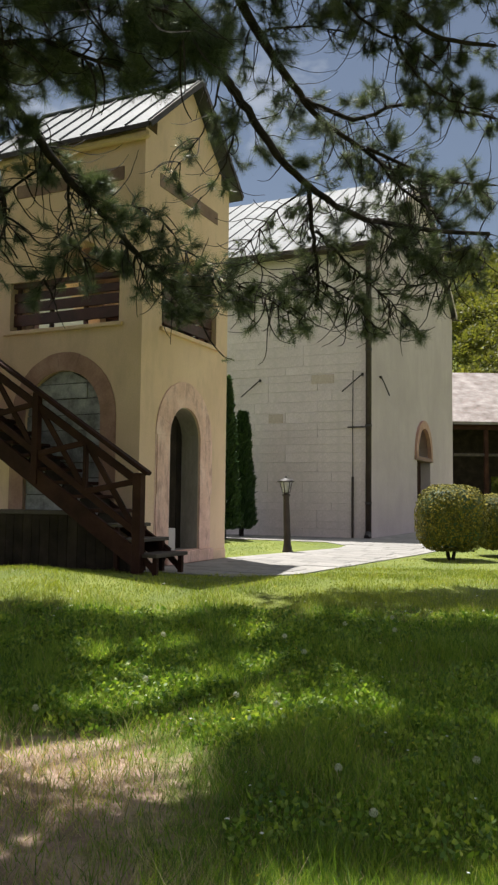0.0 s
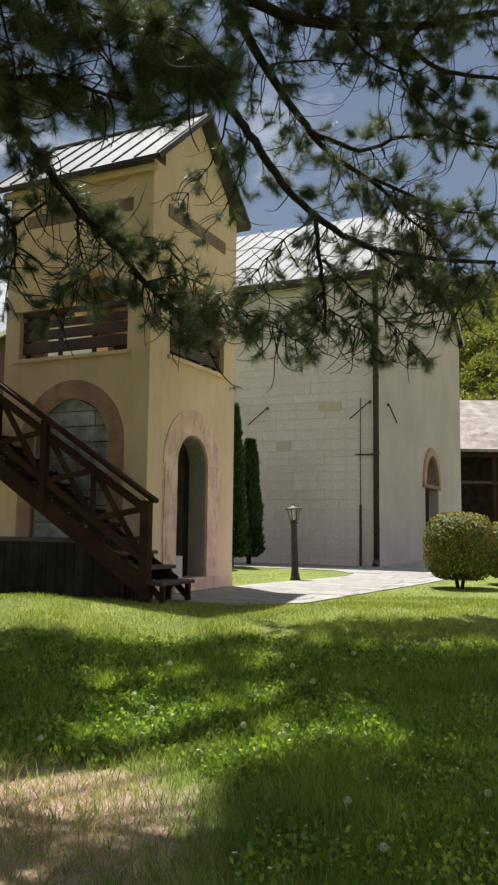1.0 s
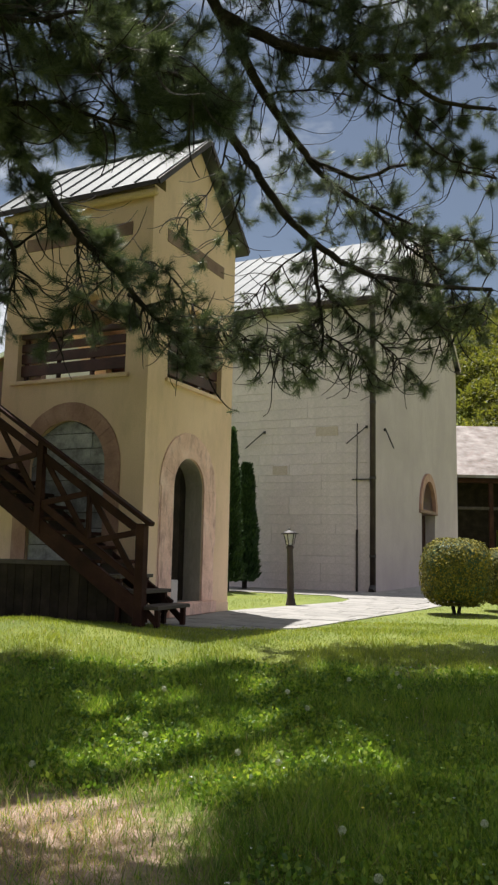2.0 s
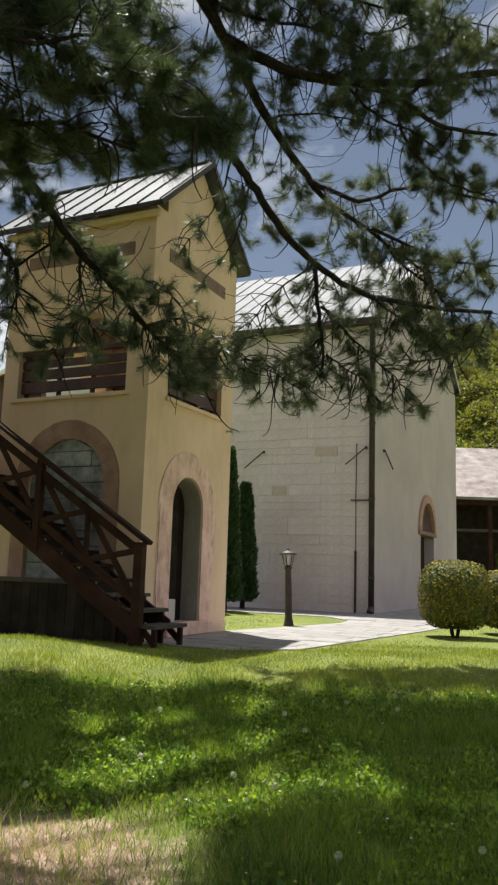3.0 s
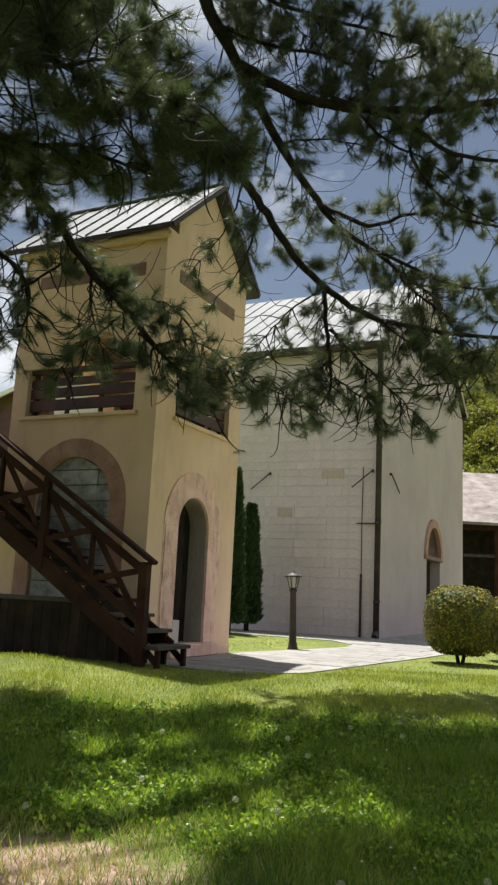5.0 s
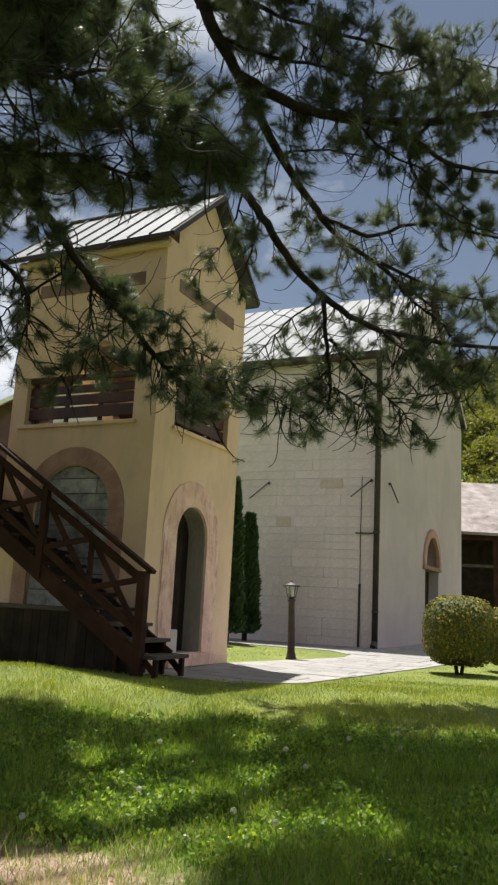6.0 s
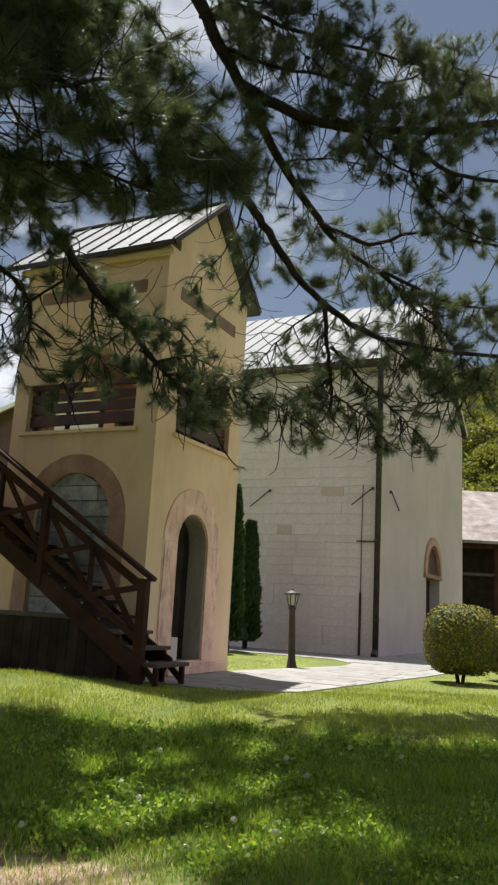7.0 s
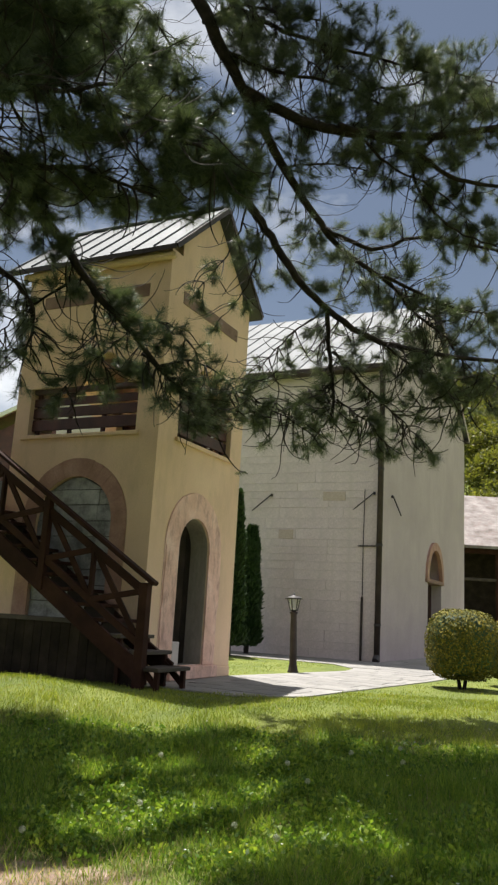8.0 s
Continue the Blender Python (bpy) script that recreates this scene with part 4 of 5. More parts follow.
limb(5, [(-0.47, 8.9, 7.40), (-0.05, 8.9, 7.17), (0.46, 8.95, 7.0), (1.0, 9.0, 6.95), (1.9, 9.2, 7.1), (3.0, 9.4, 7.4)], 0.075, 0.045, 0.12, 0.6, 0, 2)
limb(6, [(0.72, 8.9, 6.99), (1.61, 9.06, 6.8), (2.30, 9.29, 6.55), (3.02, 9.5, 6.59)], 0.04, 0.022, 0.28, 0.5, 0, 2)
limb(7, [(-1.3, 8.6, 9.1), (-0.57, 9.1, 8.74), (0.42, 9.38, 8.54), (1.53, 9.66, 8.5), (2.85, 9.94, 8.25)], 0.045, 0.010, 0.125, 0.6, 0, 2)
limb(8, [(0.66, 9.66, 5.97), (1.31, 9.8, 5.79), (2.08, 9.94, 6.07), (3.18, 10.07, 5.95)], 0.034, 0.018, 0.19, 0.5, 0, 2)
limb(9, [(-4.1, 7.05, 6.6), (-2.06, 4.42, 4.47), (-1.6, 4.53, 4.3), (-1.14, 4.64, 4.16), (-0.61, 4.76, 4.02), (-0.35, 4.9, 3.94)], 0.035, 0.010, 0.07, 0.3, 0.4, 2)
limb(10, [(-4.0, 7.1, 7.6), (-2.22, 4.6, 5.15), (-1.8, 4.7, 5.03), (-1.5, 4.78, 4.95)], 0.035, 0.010, 0.08, 0.34, 0.4, 2)
limb(11, [(-4.1, 7.0, 5.7), (-2.05, 4.6, 3.92), (-1.67, 4.73, 3.77), (-1.29, 4.85, 3.83), (-0.84, 4.97, 3.73)], 0.035, 0.010, 0.1, 0.22, 0.45, 1)
limb(12, [(-4.1, 7.1, 5.1), (-3.27, 7.73, 4.6), (-2.68, 7.87, 4.25), (-2.5, 8.0, 3.94), (-2.6, 8.14, 3.47)], 0.045, 0.010, 0.10, 0.5, 0.2)
limb(13, [(1.5, 10.0, 5.5), (2.46, 10.21, 5.19), (3.26, 10.35, 5.17)], 0.026, 0.012, 0.13, 0.45, 0, 2)
limb(14, [(0.84, 9.75, 3.9), (0.55, 9.75, 3.66), (0.25, 9.7, 3.5), (-0.05, 9.65, 3.42)], 0.022, 0.008, 0.07, 0.36)
limb(15, [(0.82, 9.7, 4.3), (1.2, 9.8, 3.95), (1.6, 9.85, 3.6), (2.05, 9.9, 3.22)], 0.022, 0.006, 0.085, 0.36, 0.0)
limb(16, [(0.9, 9.8, 3.7), (1.3, 9.85, 3.45), (1.55, 9.9, 3.2)], 0.016, 0.006, 0.085, 0.3)
limb(17, [(-1.4, 8.5, 3.75), (-1.05, 8.5, 3.45), (-0.8, 8.55, 3.15)], 0.02, 0.006, 0.1, 0.36, 0.0, 1)
limb(18, [(-1.9, 8.2, 4.3), (-1.9, 8.3, 3.9), (-1.75, 8.35, 3.5)], 0.02, 0.006, 0.11, 0.4, 0.0, 1)
limb(19, [(1.32, 9.63, 4.5), (1.8, 9.7, 4.2), (2.3, 9.8, 3.95)], 0.02, 0.008, 0.08, 0.42)
limb(21, [(-4.1, 7.0, 6.9), (-2.04, 4.28, 4.9), (-1.7, 4.32, 4.72), (-1.35, 4.4, 4.52)], 0.035, 0.010, 0.08, 0.34, 0.4, 2)
limb(22, [(-4.1, 7.0, 6.2), (-1.97, 4.22, 4.12), (-1.43, 4.28, 4.02), (-1.02, 4.35, 4.12)], 0.035, 0.010, 0.1, 0.26, 0.45, 1)
limb(23, [(-4.0, 7.0, 7.9), (-2.3, 4.49, 5.45), (-1.95, 4.6, 5.35), (-1.65, 4.66, 5.25)], 0.035, 0.010, 0.08, 0.34, 0.4, 2)
limb(24, [(-0.77, 8.6, 7.75), (-0.15, 8.8, 7.63), (0.72, 9.04, 7.66), (1.49, 9.28, 7.54), (2.43, 9.52, 7.93)], 0.03, 0.008, 0.13, 0.5, 0, 2)
limb(25, [(1.02, 8.97, 6.88), (1.49, 9.2, 6.6), (2.04, 9.43, 6.48), (2.61, 9.66, 6.12)], 0.022, 0.007, 0.2, 0.45, 0, 2)
limb(26, [(-1.02, 8.56, 8.08), (-0.56, 8.8, 8.56), (0.1, 9.04, 8.63), (0.7, 9.28, 8.75)], 0.025, 0.007, 0.13, 0.5, 0, 2)
limb(27, [(0.06, 9.11, 6.47), (0.49, 9.25, 6.65), (1.08, 9.38, 6.69), (1.7, 9.52, 6.56)], 0.018, 0.006, 0.18, 0.45)
limb(28, [(-0.33, 8.97, 5.9), (-0.45, 9.06, 5.49), (-0.64, 9.15, 5.15), (-0.84, 9.25, 4.95)], 0.016, 0.005, 0.25, 0.35, 0, 1)
limb(29, [(-0.11, 9.11, 5.65), (-0.22, 9.2, 5.19), (-0.35, 9.29, 4.85), (-0.58, 9.38, 4.58)], 0.016, 0.005, 0.22, 0.35, 0, 1)
limb(30, [(-2.07, 8.28, 4.53), (-2.44, 8.33, 4.33), (-2.8, 8.37, 4.06), (-3.04, 8.42, 3.8)], 0.02, 0.006, 0.12, 0.42, 0.0, 1)
limb(31, [(3.05, 9.94, 4.37), (2.84, 9.98, 3.99), (2.42, 10.03, 3.75), (1.99, 10.07, 3.74)], 0.02, 0.006, 0.12, 0.4)
limb(32, [(-0.8, 8.8, 3.35), (-0.32, 8.9, 3.47), (0.08, 9.0, 3.32), (0.52, 9.1, 3.1)], 0.016, 0.006, 0.10, 0.36, 0.0, 1)
limb(33, [(-1.19, 8.6, 3.64), (-0.85, 8.67, 3.74), (-0.49, 8.73, 3.58), (-0.18, 8.8, 3.28)], 0.016, 0.006, 0.13, 0.36, 0.0, 1)
limb(34, [(-1.63, 8.45, 3.89), (-1.96, 8.47, 3.62), (-2.24, 8.48, 3.28)], 0.016, 0.006, 0.10, 0.36, 0.0, 1)
limb(35, [(-1.97, 8.3, 4.41), (-1.55, 8.37, 4.13), (-1.18, 8.43, 4.11), (-0.92, 8.5, 3.95)], 0.016, 0.006, 0.17, 0.36, 0.0, 1)
limb(36, [(1.59, 10.1, 5.46), (1.99, 10.17, 5.02), (2.39, 10.23, 4.75), (2.86, 10.3, 4.08)], 0.024, 0.008, 0.085, 0.45, 0.0, 1)
limb(37, [(0.72, 9.5, 4.79), (0.31, 9.53, 4.46), (-0.02, 9.57, 4.08), (-0.21, 9.6, 3.71)], 0.014, 0.005, 0.16, 0.35, 0.3, 1)
limb(38, [(2.0, 9.2, 7.1), (1.75, 9.3, 6.75), (1.9, 9.4, 6.3), (2.35, 9.5, 5.95), (2.9, 9.6, 5.8)], 0.030, 0.010, 0.3, 0.45, 0.0, 2)
limb(39, [(0.42, 9.38, 8.54), (0.9, 9.4, 8.1), (1.5, 9.45, 7.95), (2.2, 9.5, 8.25), (3.0, 9.6, 8.2)], 0.026, 0.008, 0.12, 0.5, 0.0, 2)
crown_rng = random.Random(21)


def clump(seed, at, count, reach):
    """A dense bunch of twigs round one place on a limb."""
    rng = random.Random(seed)
    for _ in range(count):
        twig(rng, at, Vector((rng.gauss(0, 1), rng.gauss(0, 1), rng.gauss(0, 0.7))), reach * rng.uniform(0.5, 1.2), 0.010, 1)


limb(20, [(-1.89, 8.60, 8.40), (-1.50, 8.60, 7.93), (-1.21, 8.60, 7.39), (-1.07, 8.60, 6.85)], 0.02, 0.006, 0.10, 0.38, 0.0, 1)
limb(0, [(-0.40, 9.00, 8.91), (-0.04, 9.00, 8.50), (0.19, 9.00, 8.09), (0.53, 9.00, 7.78)], 0.02, 0.006, 0.12, 0.38, 0.0, 1)
limb(38, [(-0.77, 8.80, 6.67), (-0.91, 8.80, 6.38), (-1.10, 8.80, 6.14), (-1.30, 8.80, 5.98)], 0.016, 0.005, 0.10, 0.32, 0.0, 1)
# near dark bunches on the lower limbs
NEAR = [(-1.26, 5.20, 5.16), (-0.97, 5.20, 4.96), (-1.52, 5.20, 5.37), (-1.25, 5.20, 5.43),
        (-2.03, 5.10, 5.23), (-1.74, 5.15, 5.17), (-1.42, 5.20, 5.03), (-1.12, 5.25, 4.87),
        (-0.81, 5.10, 4.59), (-0.53, 5.15, 4.43), (-2.01, 5.20, 4.83), (-1.79, 5.15, 4.09),
        (-1.87, 5.20, 3.81), (-1.65, 5.25, 3.91), (-1.35, 5.10, 3.89), (-1.06, 5.15, 3.87),
        (-0.76, 5.20, 3.87), (-0.54, 5.25, 4.15), (-0.32, 5.10, 4.03), (-1.65, 5.20, 5.43)]
for k, at in enumerate(NEAR):
    clump(700 + k, Vector(at), 6 + k % 3, 0.27)
    root = Vector((-4.1, 7.05, at[2] + 1.6))
    TWIGS.append(([root, root.lerp(Vector(at), 0.6) + Vector((0, 0, 0.2)), Vector(at)], [0.020, 0.014, 0.008]))

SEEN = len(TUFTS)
# unseen crown above, beside and behind the view, added to shade lawn, walls and stair
# lobes that block the light: place, spread and number of bunches
SHADE_LOBES = [(-2.2, 3.2, 7.6, 2.4, 1.6, 54), (1.8, 3.2, 8.0, 2.2, 1.6, 50), (-0.5, -0.4, 7.4, 3.2, 1.8, 44), (-5.5, 4.0, 8.5, 1.6, 2.0, 16),
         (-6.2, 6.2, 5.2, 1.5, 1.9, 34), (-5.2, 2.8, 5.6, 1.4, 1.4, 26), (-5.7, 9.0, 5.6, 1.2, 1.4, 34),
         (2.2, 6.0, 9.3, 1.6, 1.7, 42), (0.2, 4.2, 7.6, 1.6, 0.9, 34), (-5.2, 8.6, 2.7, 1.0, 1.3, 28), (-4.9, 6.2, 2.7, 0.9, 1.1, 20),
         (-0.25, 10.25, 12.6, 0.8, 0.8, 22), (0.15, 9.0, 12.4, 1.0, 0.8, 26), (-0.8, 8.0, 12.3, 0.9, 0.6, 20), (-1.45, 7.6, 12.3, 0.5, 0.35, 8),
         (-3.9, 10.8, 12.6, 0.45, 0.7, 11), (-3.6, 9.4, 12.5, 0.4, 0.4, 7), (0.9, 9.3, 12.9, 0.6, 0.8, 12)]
for k, (lx, ly, lz, sx, sy, count) in enumerate(SHADE_LOBES):
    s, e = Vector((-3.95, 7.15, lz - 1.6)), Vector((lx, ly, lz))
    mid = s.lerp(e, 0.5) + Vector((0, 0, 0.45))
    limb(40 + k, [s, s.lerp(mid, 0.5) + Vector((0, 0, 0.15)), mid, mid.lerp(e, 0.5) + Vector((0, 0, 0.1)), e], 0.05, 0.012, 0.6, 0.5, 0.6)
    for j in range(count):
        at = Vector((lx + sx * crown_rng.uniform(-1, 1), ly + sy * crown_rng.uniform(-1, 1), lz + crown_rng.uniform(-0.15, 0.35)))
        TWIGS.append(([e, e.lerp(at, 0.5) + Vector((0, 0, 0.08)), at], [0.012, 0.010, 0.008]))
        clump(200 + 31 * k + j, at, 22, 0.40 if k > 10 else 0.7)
# small loose bunches, also out of view, added to dapple the lawn
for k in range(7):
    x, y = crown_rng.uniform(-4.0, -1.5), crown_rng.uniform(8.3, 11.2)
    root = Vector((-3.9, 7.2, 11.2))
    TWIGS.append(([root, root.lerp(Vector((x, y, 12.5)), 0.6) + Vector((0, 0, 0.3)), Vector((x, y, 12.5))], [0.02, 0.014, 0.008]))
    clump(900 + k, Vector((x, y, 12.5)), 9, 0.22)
# unseen side limbs, thickened to keep skylight off the tower's front
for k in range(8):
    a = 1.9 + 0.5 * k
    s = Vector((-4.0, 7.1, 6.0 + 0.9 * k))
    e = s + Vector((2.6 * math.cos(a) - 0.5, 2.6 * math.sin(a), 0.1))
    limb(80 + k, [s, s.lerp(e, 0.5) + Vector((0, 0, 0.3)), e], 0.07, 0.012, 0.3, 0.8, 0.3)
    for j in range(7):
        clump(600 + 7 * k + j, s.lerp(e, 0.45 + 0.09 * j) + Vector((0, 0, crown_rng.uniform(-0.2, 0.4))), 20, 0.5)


def needles(tufts, per, w, name):
    rng = np.random.default_rng(8)
    place = np.array([p[:] for p, _, _ in tufts])
    way = np.array([d[:] for _, d, _ in tufts])
    size = np.array([s for _, _, s in tufts])
    base = np.repeat(place, per, 0)
    d0 = np.repeat(way, per, 0)
    sz = np.repeat(size, per)
    n = len(base)
    back = rng.uniform(-0.13, 0.0, n)[:, None]
    v = rng.normal(size=(n, 3))
    v /= np.linalg.norm(v, axis=1, keepdims=True)
    d = d0 * rng.uniform(0.35, 1.0, n)[:, None] + v * 0.8
    d /= np.linalg.norm(d, axis=1, keepdims=True)
    ln = (0.14 * sz * rng.uniform(0.7, 1.1, n))[:, None]
    s = np.cross(d, rng.normal(size=(n, 3)))
    s /= np.linalg.norm(s, axis=1, keepdims=True) + 1e-9
    a = base + d0 * back
    tri = np.stack([a + s * w, a - s * w, a + d * ln], 1).reshape(-1, 3)
    tri -= np.array(ORIGIN[pine.name][:])
    f = new(name, fast_mesh(name, tri, 3, PINE_NEEDLE))
    f.parent = pine
    tagged(f, kind="stuff")


def twig_work():
    # twigs in one mesh: too many and too thin to pick apart
    vs, fs = [], []
    for pts, radii in TWIGS:
        k0 = len(vs)
        for p, r in zip(pts, radii):
            for j in range(3):
                t = 2 * math.pi * j / 3
                vs.append((p.x + r * math.cos(t), p.y + r * 0.5 * math.sin(t), p.z + r * math.sin(t)))
        for i in range(len(pts) - 1):
            for j in range(3):
                fs.append((k0 + 3 * i + j, k0 + 3 * i + (j + 1) % 3, k0 + 3 * i + 3 + (j + 1) % 3, k0 + 3 * i + 3 + j))
    me = bpy.data.meshes.new("twig_work")
    me.from_pydata((np.array(vs) - np.array(ORIGIN[pine.name][:])).tolist(), [], fs)
    me.materials.append(BARK)
    tw = new("twig_work", me)
    tw.parent = pine
    tagged(tw, kind="stuff")


needles(TUFTS[:SEEN], 104, 0.0017, "needles")
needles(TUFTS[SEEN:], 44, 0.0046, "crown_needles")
twig_work()

# ---- lawn ----


def paved(x, y):
    """True on the flagged path and inside buildings."""
    p = PLAN.inverted() @ Vector((x, y, 0))
    if -5.92 < p.x < -3.85 + 0.12 * (p.y - 9) and 8.9 < p.y < 33:
        return p.y > 9.0 + 0.25 * (p.x + 5.9) - 0.1
    if -16 < p.x < -3 and 17.4 < p.y < 20:
        return True
    return TX0 - 0.05 < p.x < TX1 + 0.02 and TY0 < p.y < TY1 or (p.x < -5.4 and SY0 + 0.1 < p.y < TY0 + 0.1)


def lawn_grass():
    rng = np.random.default_rng(31)
    def scatter(count, y0, y1, power):
        out = []
        ys = y0 + (y1 - y0) * rng.uniform(0, 1, count) ** power
        xs = rng.uniform(-1, 1, count) * (0.36 * ys + 0.5)
        for x, y in zip(xs, ys):
            if not paved(x, y):
                out.append((x, y, ground_z(x, y)))
        return np.array(out)
    def around(count):
        """Thinner grass on the rest of the garden, beside and behind."""
        xs, ys = rng.uniform(-8, 8, count), rng.uniform(-3, 12, count)
        return np.array([(x, y, ground_z(x, y)) for x, y in zip(xs, ys) if (abs(x) > 0.36 * y + 0.5 or y < 2.2) and not paved(x, y)])
    P = np.concatenate([scatter(150000, 2.2, 7.0, 1.0), scatter(90000, 6.5, 11.5, 1.0), scatter(22000, 11.0, 19.0, 1.0), around(110000)])
    soil = np.array([bare_soil(x, y) for x, y in P[:, :2]])
    clump = np.array([noise.noise((x * 1.7, y * 1.7, 5.0)) for x, y in P[:, :2]])
    tall = np.interp(P[:, 1], [2.0, 4.0, 7.4, 8.8, 19.0], [1.0, 1.15, 1.15, 0.45, 0.3])
    keep = rng.uniform(0, 1, len(P)) > np.clip(soil * 1.35 - 0.2 * clump, 0, 0.7)
    P, tall, clump, soil = P[keep], tall[keep], clump[keep], soil[keep]
    def blades(P, h, w, lean):
        n = len(P)
        a = rng.uniform(0, 2 * np.pi, n)
        s = np.stack([np.cos(a), np.sin(a), np.zeros(n)], 1) * (w * rng.uniform(0.7, 1.3, n))[:, None]
        t = rng.normal(size=(n, 3)) * lean
        t[:, 2] = 1.0
        tip = P + t * h[:, None]
        return np.stack([P - s - [0, 0, 0.01], P + s - [0, 0, 0.01], tip], 1).reshape(-1, 3)
    h = 0.07 * tall * rng.uniform(0.5, 1.3, len(P)) * (1 + 0.9 * clump) * np.where(rng.uniform(0, 1, len(P)) < 0.08, 1.7, 1.0)
    w = 0.0030 * (0.7 + 0.09 * np.abs(P[:, 1])) * np.where((np.abs(P[:, 0]) > 0.36 * P[:, 1] + 0.5) | (P[:, 1] < 2.2), 2.6, 1.0)
    dry = rng.uniform(0, 1, len(P)) < np.clip(0.05 + 0.75 * soil, 0, 0.8)
    mown = ~dry & (P[:, 1] > 7.9 + 0.5 * clump)
    g = new("mown_grass", fast_mesh("mown_grass", blades(P[mown], h[mown], w[mown], 0.45), 3, MOWN_BLADE))
    tagged(g, "short yellow-green mown grass beside the path", "grass", kind="stuff")
    long = ~dry & ~mown
    g = new("grass", fast_mesh("grass", blades(P[long], h[long], w[long], 0.45), 3, GRASS_BLADE))
    tagged(g, "lush uncut green grass on the lawn", "grass", kind="stuff")
    g = new("dry_grass", fast_mesh("dry_grass", blades(P[dry], h[dry] * 0.8, w[dry], 0.8), 3, DRY_BLADE))
    tagged(g, "dry straw-coloured grass round the worn patch", "grass", kind="stuff")
    # broad low weeds
    Q = scatter(48000, 2.4, 7.9, 1.0)
    cl = np.array([noise.noise((x * 1.1 + 9, y * 1.1, 2.0)) for x, y in Q[:, :2]])
    so = np.array([bare_soil(x, y) for x, y in Q[:, :2]])
    Q = Q[(cl > -0.1) & (so < 0.22)]
    Q[:, 2] += rng.uniform(0.01, 0.07, len(Q))
    # bushy mounds of weeds stand out of the lawn
    heaps = []
    for x, y in zip(rng.uniform(-2.3, 1.1, 95), rng.uniform(4.9, 7.8, 95)):
        if bare_soil(x, y) > 0.3:
            continue
        n, r, tall = int(rng.uniform(120, 300)), rng.uniform(0.10, 0.24), rng.uniform(0.07, 0.15)
        q, a = np.sqrt(rng.uniform(0, 1, n)), rng.uniform(0, 2 * np.pi, n)
        heaps.append(np.stack([x + r * q * np.cos(a), y + r * q * np.sin(a), ground_z(x, y) + tall * (1 - q ** 2) * rng.uniform(0.6, 1.0, n)], 1))
    Q = np.concatenate([Q] + heaps)
    up = np.tile([0.0, 0.0, 0.45], (len(Q), 1))
    wd = new("weeds", fast_mesh("weeds", leaves_at(Q, up, 0.038, rng, 0.6, 0.8), 4, GRASS_BLADE))
    tagged(wd, "broad-leaved weeds and clover in the lawn", "weeds", kind="stuff")
    for name, mat, count, label in (("white_flowers", PETAL, 110, "small white clover flowers in the grass"), ("yellow_flowers", YELLOW_PETAL, 50, "scattered yellow dandelion flowers")):
        F = scatter(count, 2.6, 9.0, 1.0)
        F = F[np.array([bare_soil(x, y) for x, y in F[:, :2]]) < 0.25]
        F[:, 2] += 0.06
        vs = []
        for f in F:
            r = rng.uniform(0.007, 0.014)
            for k in range(5):
                a, b = 2 * np.pi * k / 5, 2 * np.pi * (k + 0.8) / 5
                vs += [f, f + [r * np.cos(a), r * np.sin(a), 0.006], f + [r * np.cos(b), r * np.sin(b), 0.006]]
        tagged(new(name, fast_mesh(name, np.array(vs), 3, mat)), label, "flowers", kind="stuff")


lawn_grass()


def dandelion_clocks():
    """Dandelions gone to seed, standing in the long grass."""
    rng = np.random.default_rng(77)
    first = None
    for k in range(13):
        y = rng.uniform(3.6, 7.6)
        x = rng.uniform(0.02, 0.30) * y if k % 4 else rng.uniform(-0.28, 0.05) * y
        z = ground_z(x, y)
        turn = Matrix.Translation((x, y, z)) @ pose(0, 0, 0, rng.uniform(-10, 10), rng.uniform(-10, 10), rng.uniform(0, 360))
        if first is None:
            first = thing("dandelion", (0, 0, 0), "dandelion gone to seed with a pale round clock", "dandelion", group="dandelions in the lawn", turn=Matrix())
            part("stem", tube(bmesh.new(), [(0, 0, -0.02), (0.004, 0.002, 0.07), (0, 0, 0.14)], [0.0028, 0.0024, 0.002], 6), GRASS_BLADE, first)
            n = 130
            v = rng.normal(size=(n, 3))
            v /= np.linalg.norm(v, axis=1, keepdims=True)
            s = np.cross(v, rng.normal(size=(n, 3)))
            s /= np.linalg.norm(s, axis=1, keepdims=True)
            t = np.cross(v, s)
            c, tip = np.array([0, 0, 0.14]), 0.021
            ray = np.stack([c + v * 0.003 + s * 0.0004, c + v * 0.003 - s * 0.0004, c + v * tip], 1)
            puff = np.stack([c + v * tip + s * 0.0045, c + v * tip - s * 0.003 + t * 0.004, c + v * tip - s * 0.003 - t * 0.004], 1)
            head = new("seed_head", fast_mesh("seed_head", np.concatenate([ray.reshape(-1, 3), puff.reshape(-1, 3)]), 3, SEED_FLUFF))
            head.parent = first
            first.matrix_world = turn
        else:
            copy_thing(first, turn)


dandelion_clocks()

# ---- pieces: church wall blocks and path flags ----


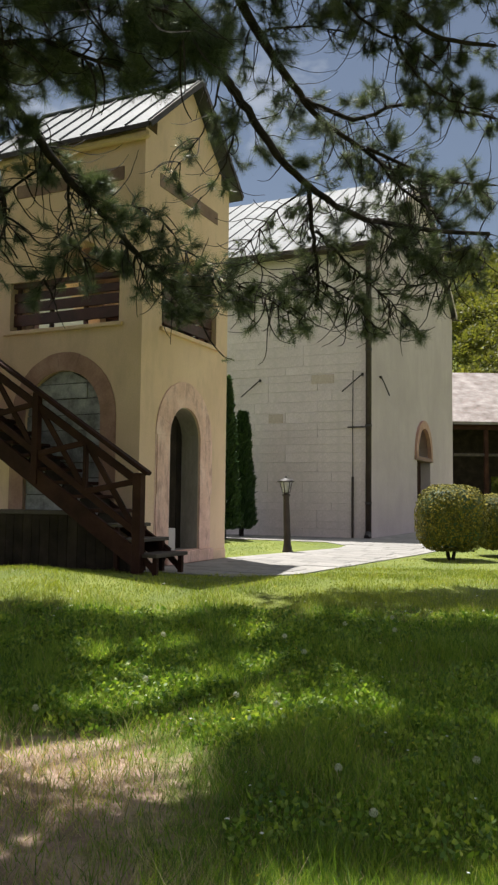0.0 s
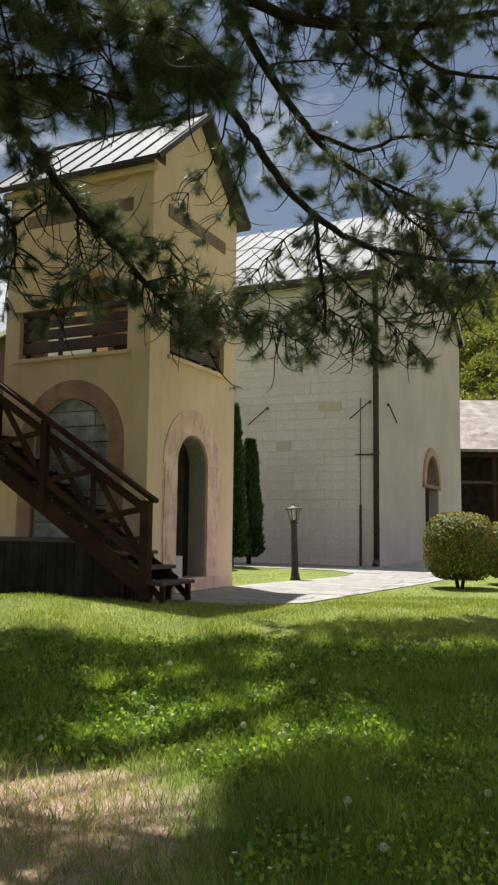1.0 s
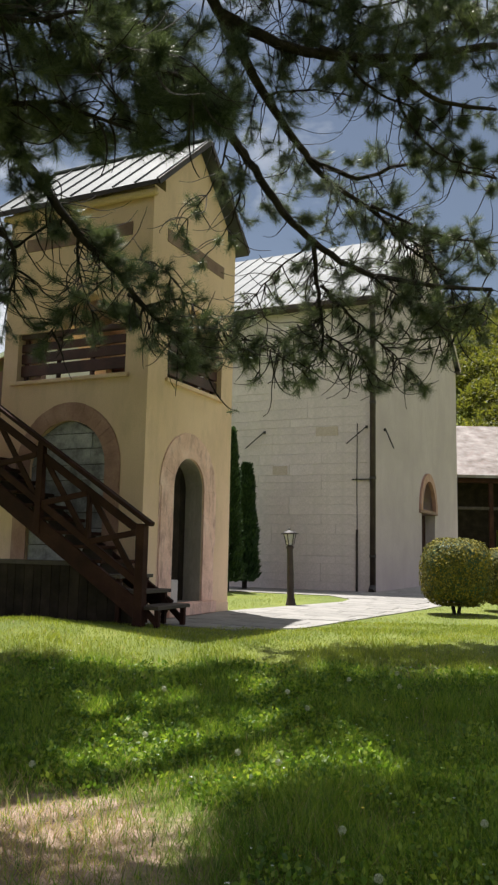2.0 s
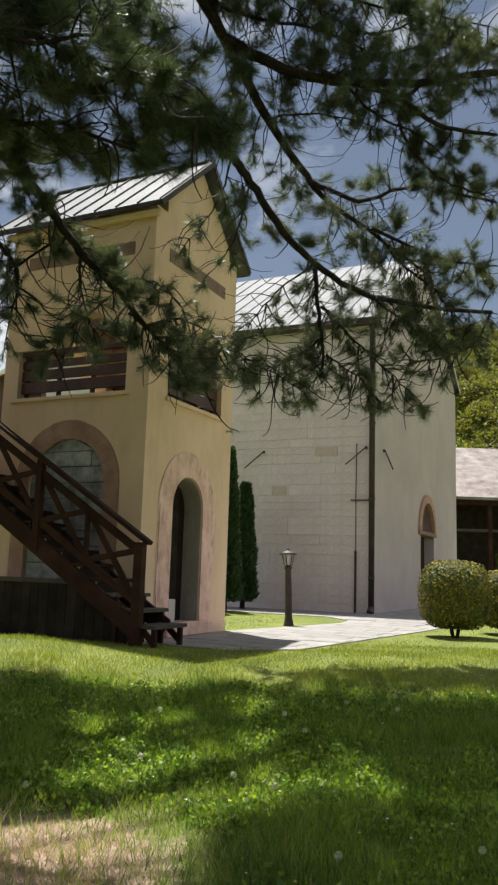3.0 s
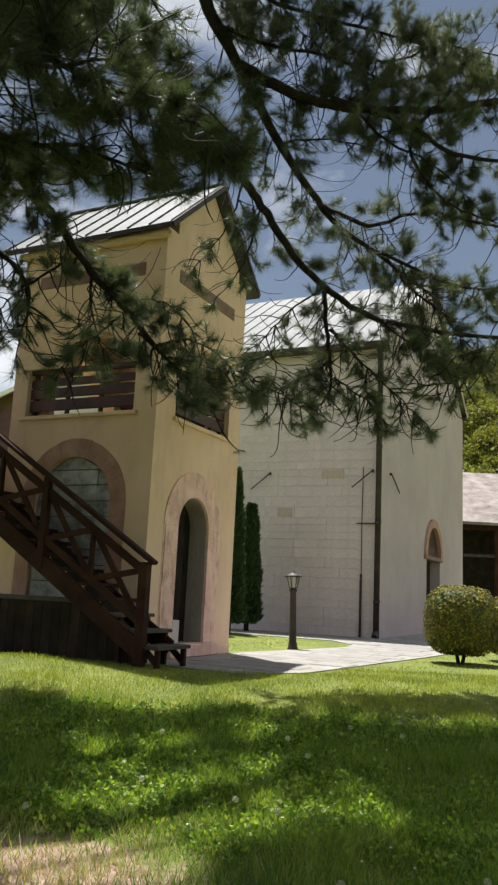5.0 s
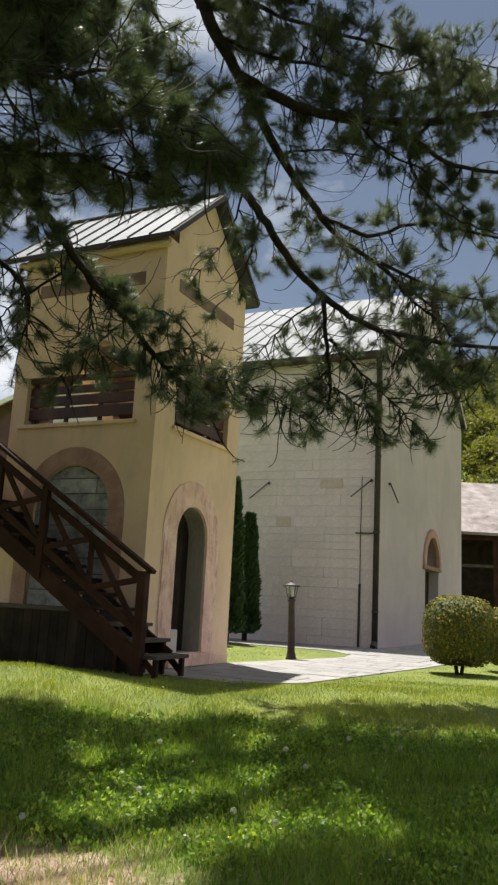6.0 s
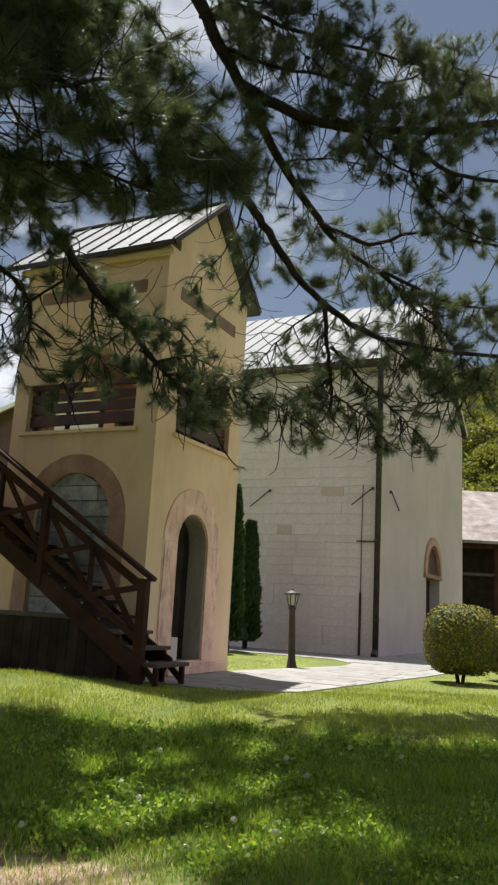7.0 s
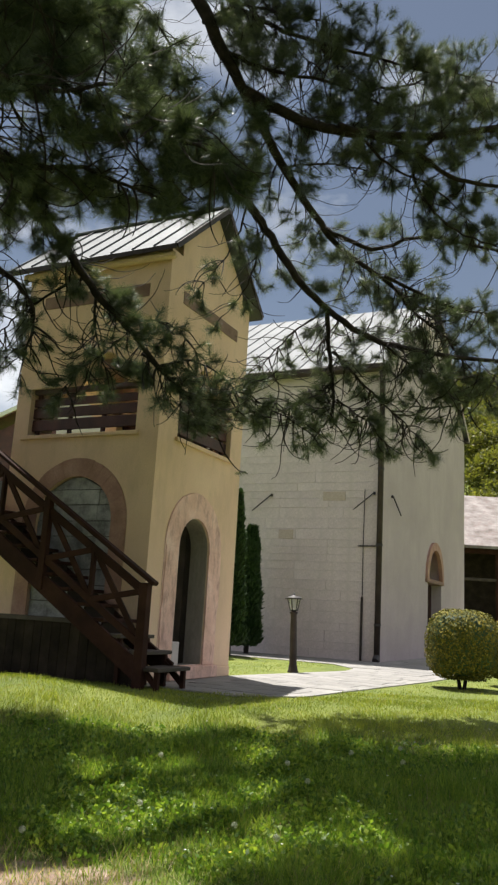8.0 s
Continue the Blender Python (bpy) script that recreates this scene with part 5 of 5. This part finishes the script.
def church_blocks():
    rng = random.Random(17)
    wall = [o for o in church.children if o.name.startswith("wall")][0]
    shapes = {}
    z = -0.05
    while z < 7.30:
        h = rng.choice((0.19, 0.22, 0.25, 0.28))
        x = KX - 0.005
        while x > -10.6:
            w = rng.choice((1.0, 1.4, 1.8, 2.3))
            key = (w, h)
            if key not in shapes:
                shapes[key] = mesh_from("block", box(bmesh.new(), -w + 0.002, 0, -0.014, 0.02, 0.0, h - 0.005, 0.003), CHURCH_STONE)
            piece("block", shapes[key], wall, (x, KY0 + rng.uniform(-0.004, 0.004), z))
            x -= w
        z += h
    # two brownish blocks stand out of the grey
    for x, z, w in ((-7.0, 4.0, 0.62), (-8.32, 3.0, 0.42)):
        piece("block", mesh_from("block", box(bmesh.new(), -w / 2, w / 2, -0.022, 0.02, 0.0, 0.24, 0.003), BROWN_BLOCK), wall, (x, KY0, z))


church_blocks()


def path_flags():
    rng = random.Random(23)
    bed = thing("path", (-4.8, 15, 0), "pale stone-flagged path from the tower to the church", "path", kind="structure")
    bm = bmesh.new()
    edge = [(-5.92, 8.95), (-4.4, 9.0), (-3.78, 9.75), (-3.30, 14.4), (-2.9, 20.5), (-2.9, 33), (-5.72, 33), (-5.72, 19.62), (-16, 19.62), (-16, 17.6), (-6.1, 17.4), (-5.3, 16.4), (-5.14, 15.4), (-5.86, 11.7)]
    part("bed", plate(edge, [], lambda u, v, w: (u, v, 0.014 - w), 0.2), FLAG, bed)
    def inside(x, y):
        ok = False
        for (x0, y0), (x1, y1) in zip(edge, edge[1:] + edge[:1]):
            if (y0 > y) != (y1 > y) and x < x0 + (y - y0) * (x1 - x0) / (y1 - y0):
                ok = not ok
        return ok
    y, shapes = 9.0, {}
    while y < 21:
        h = rng.choice((0.4, 0.5, 0.6))
        x = -12.0 if y > 17.3 else -6.0
        while x < -2.9:
            w = rng.choice((0.4, 0.55, 0.7))
            if all(inside(a, b) for a, b in ((x + 0.03, y + 0.03), (x + w - 0.03, y + 0.03), (x + 0.03, y + h - 0.03), (x + w - 0.03, y + h - 0.03))):
                key = (w, h)
                if key not in shapes:
                    shapes[key] = mesh_from("flagstone", box(bmesh.new(), 0.006, w - 0.006, 0.006, h - 0.006, 0, 0.02, 0.006), FLAG)
                piece("flagstone", shapes[key], bed, (x, y, 0.003 + rng.uniform(-0.002, 0.002)))
            x += w
        y += h


path_flags()
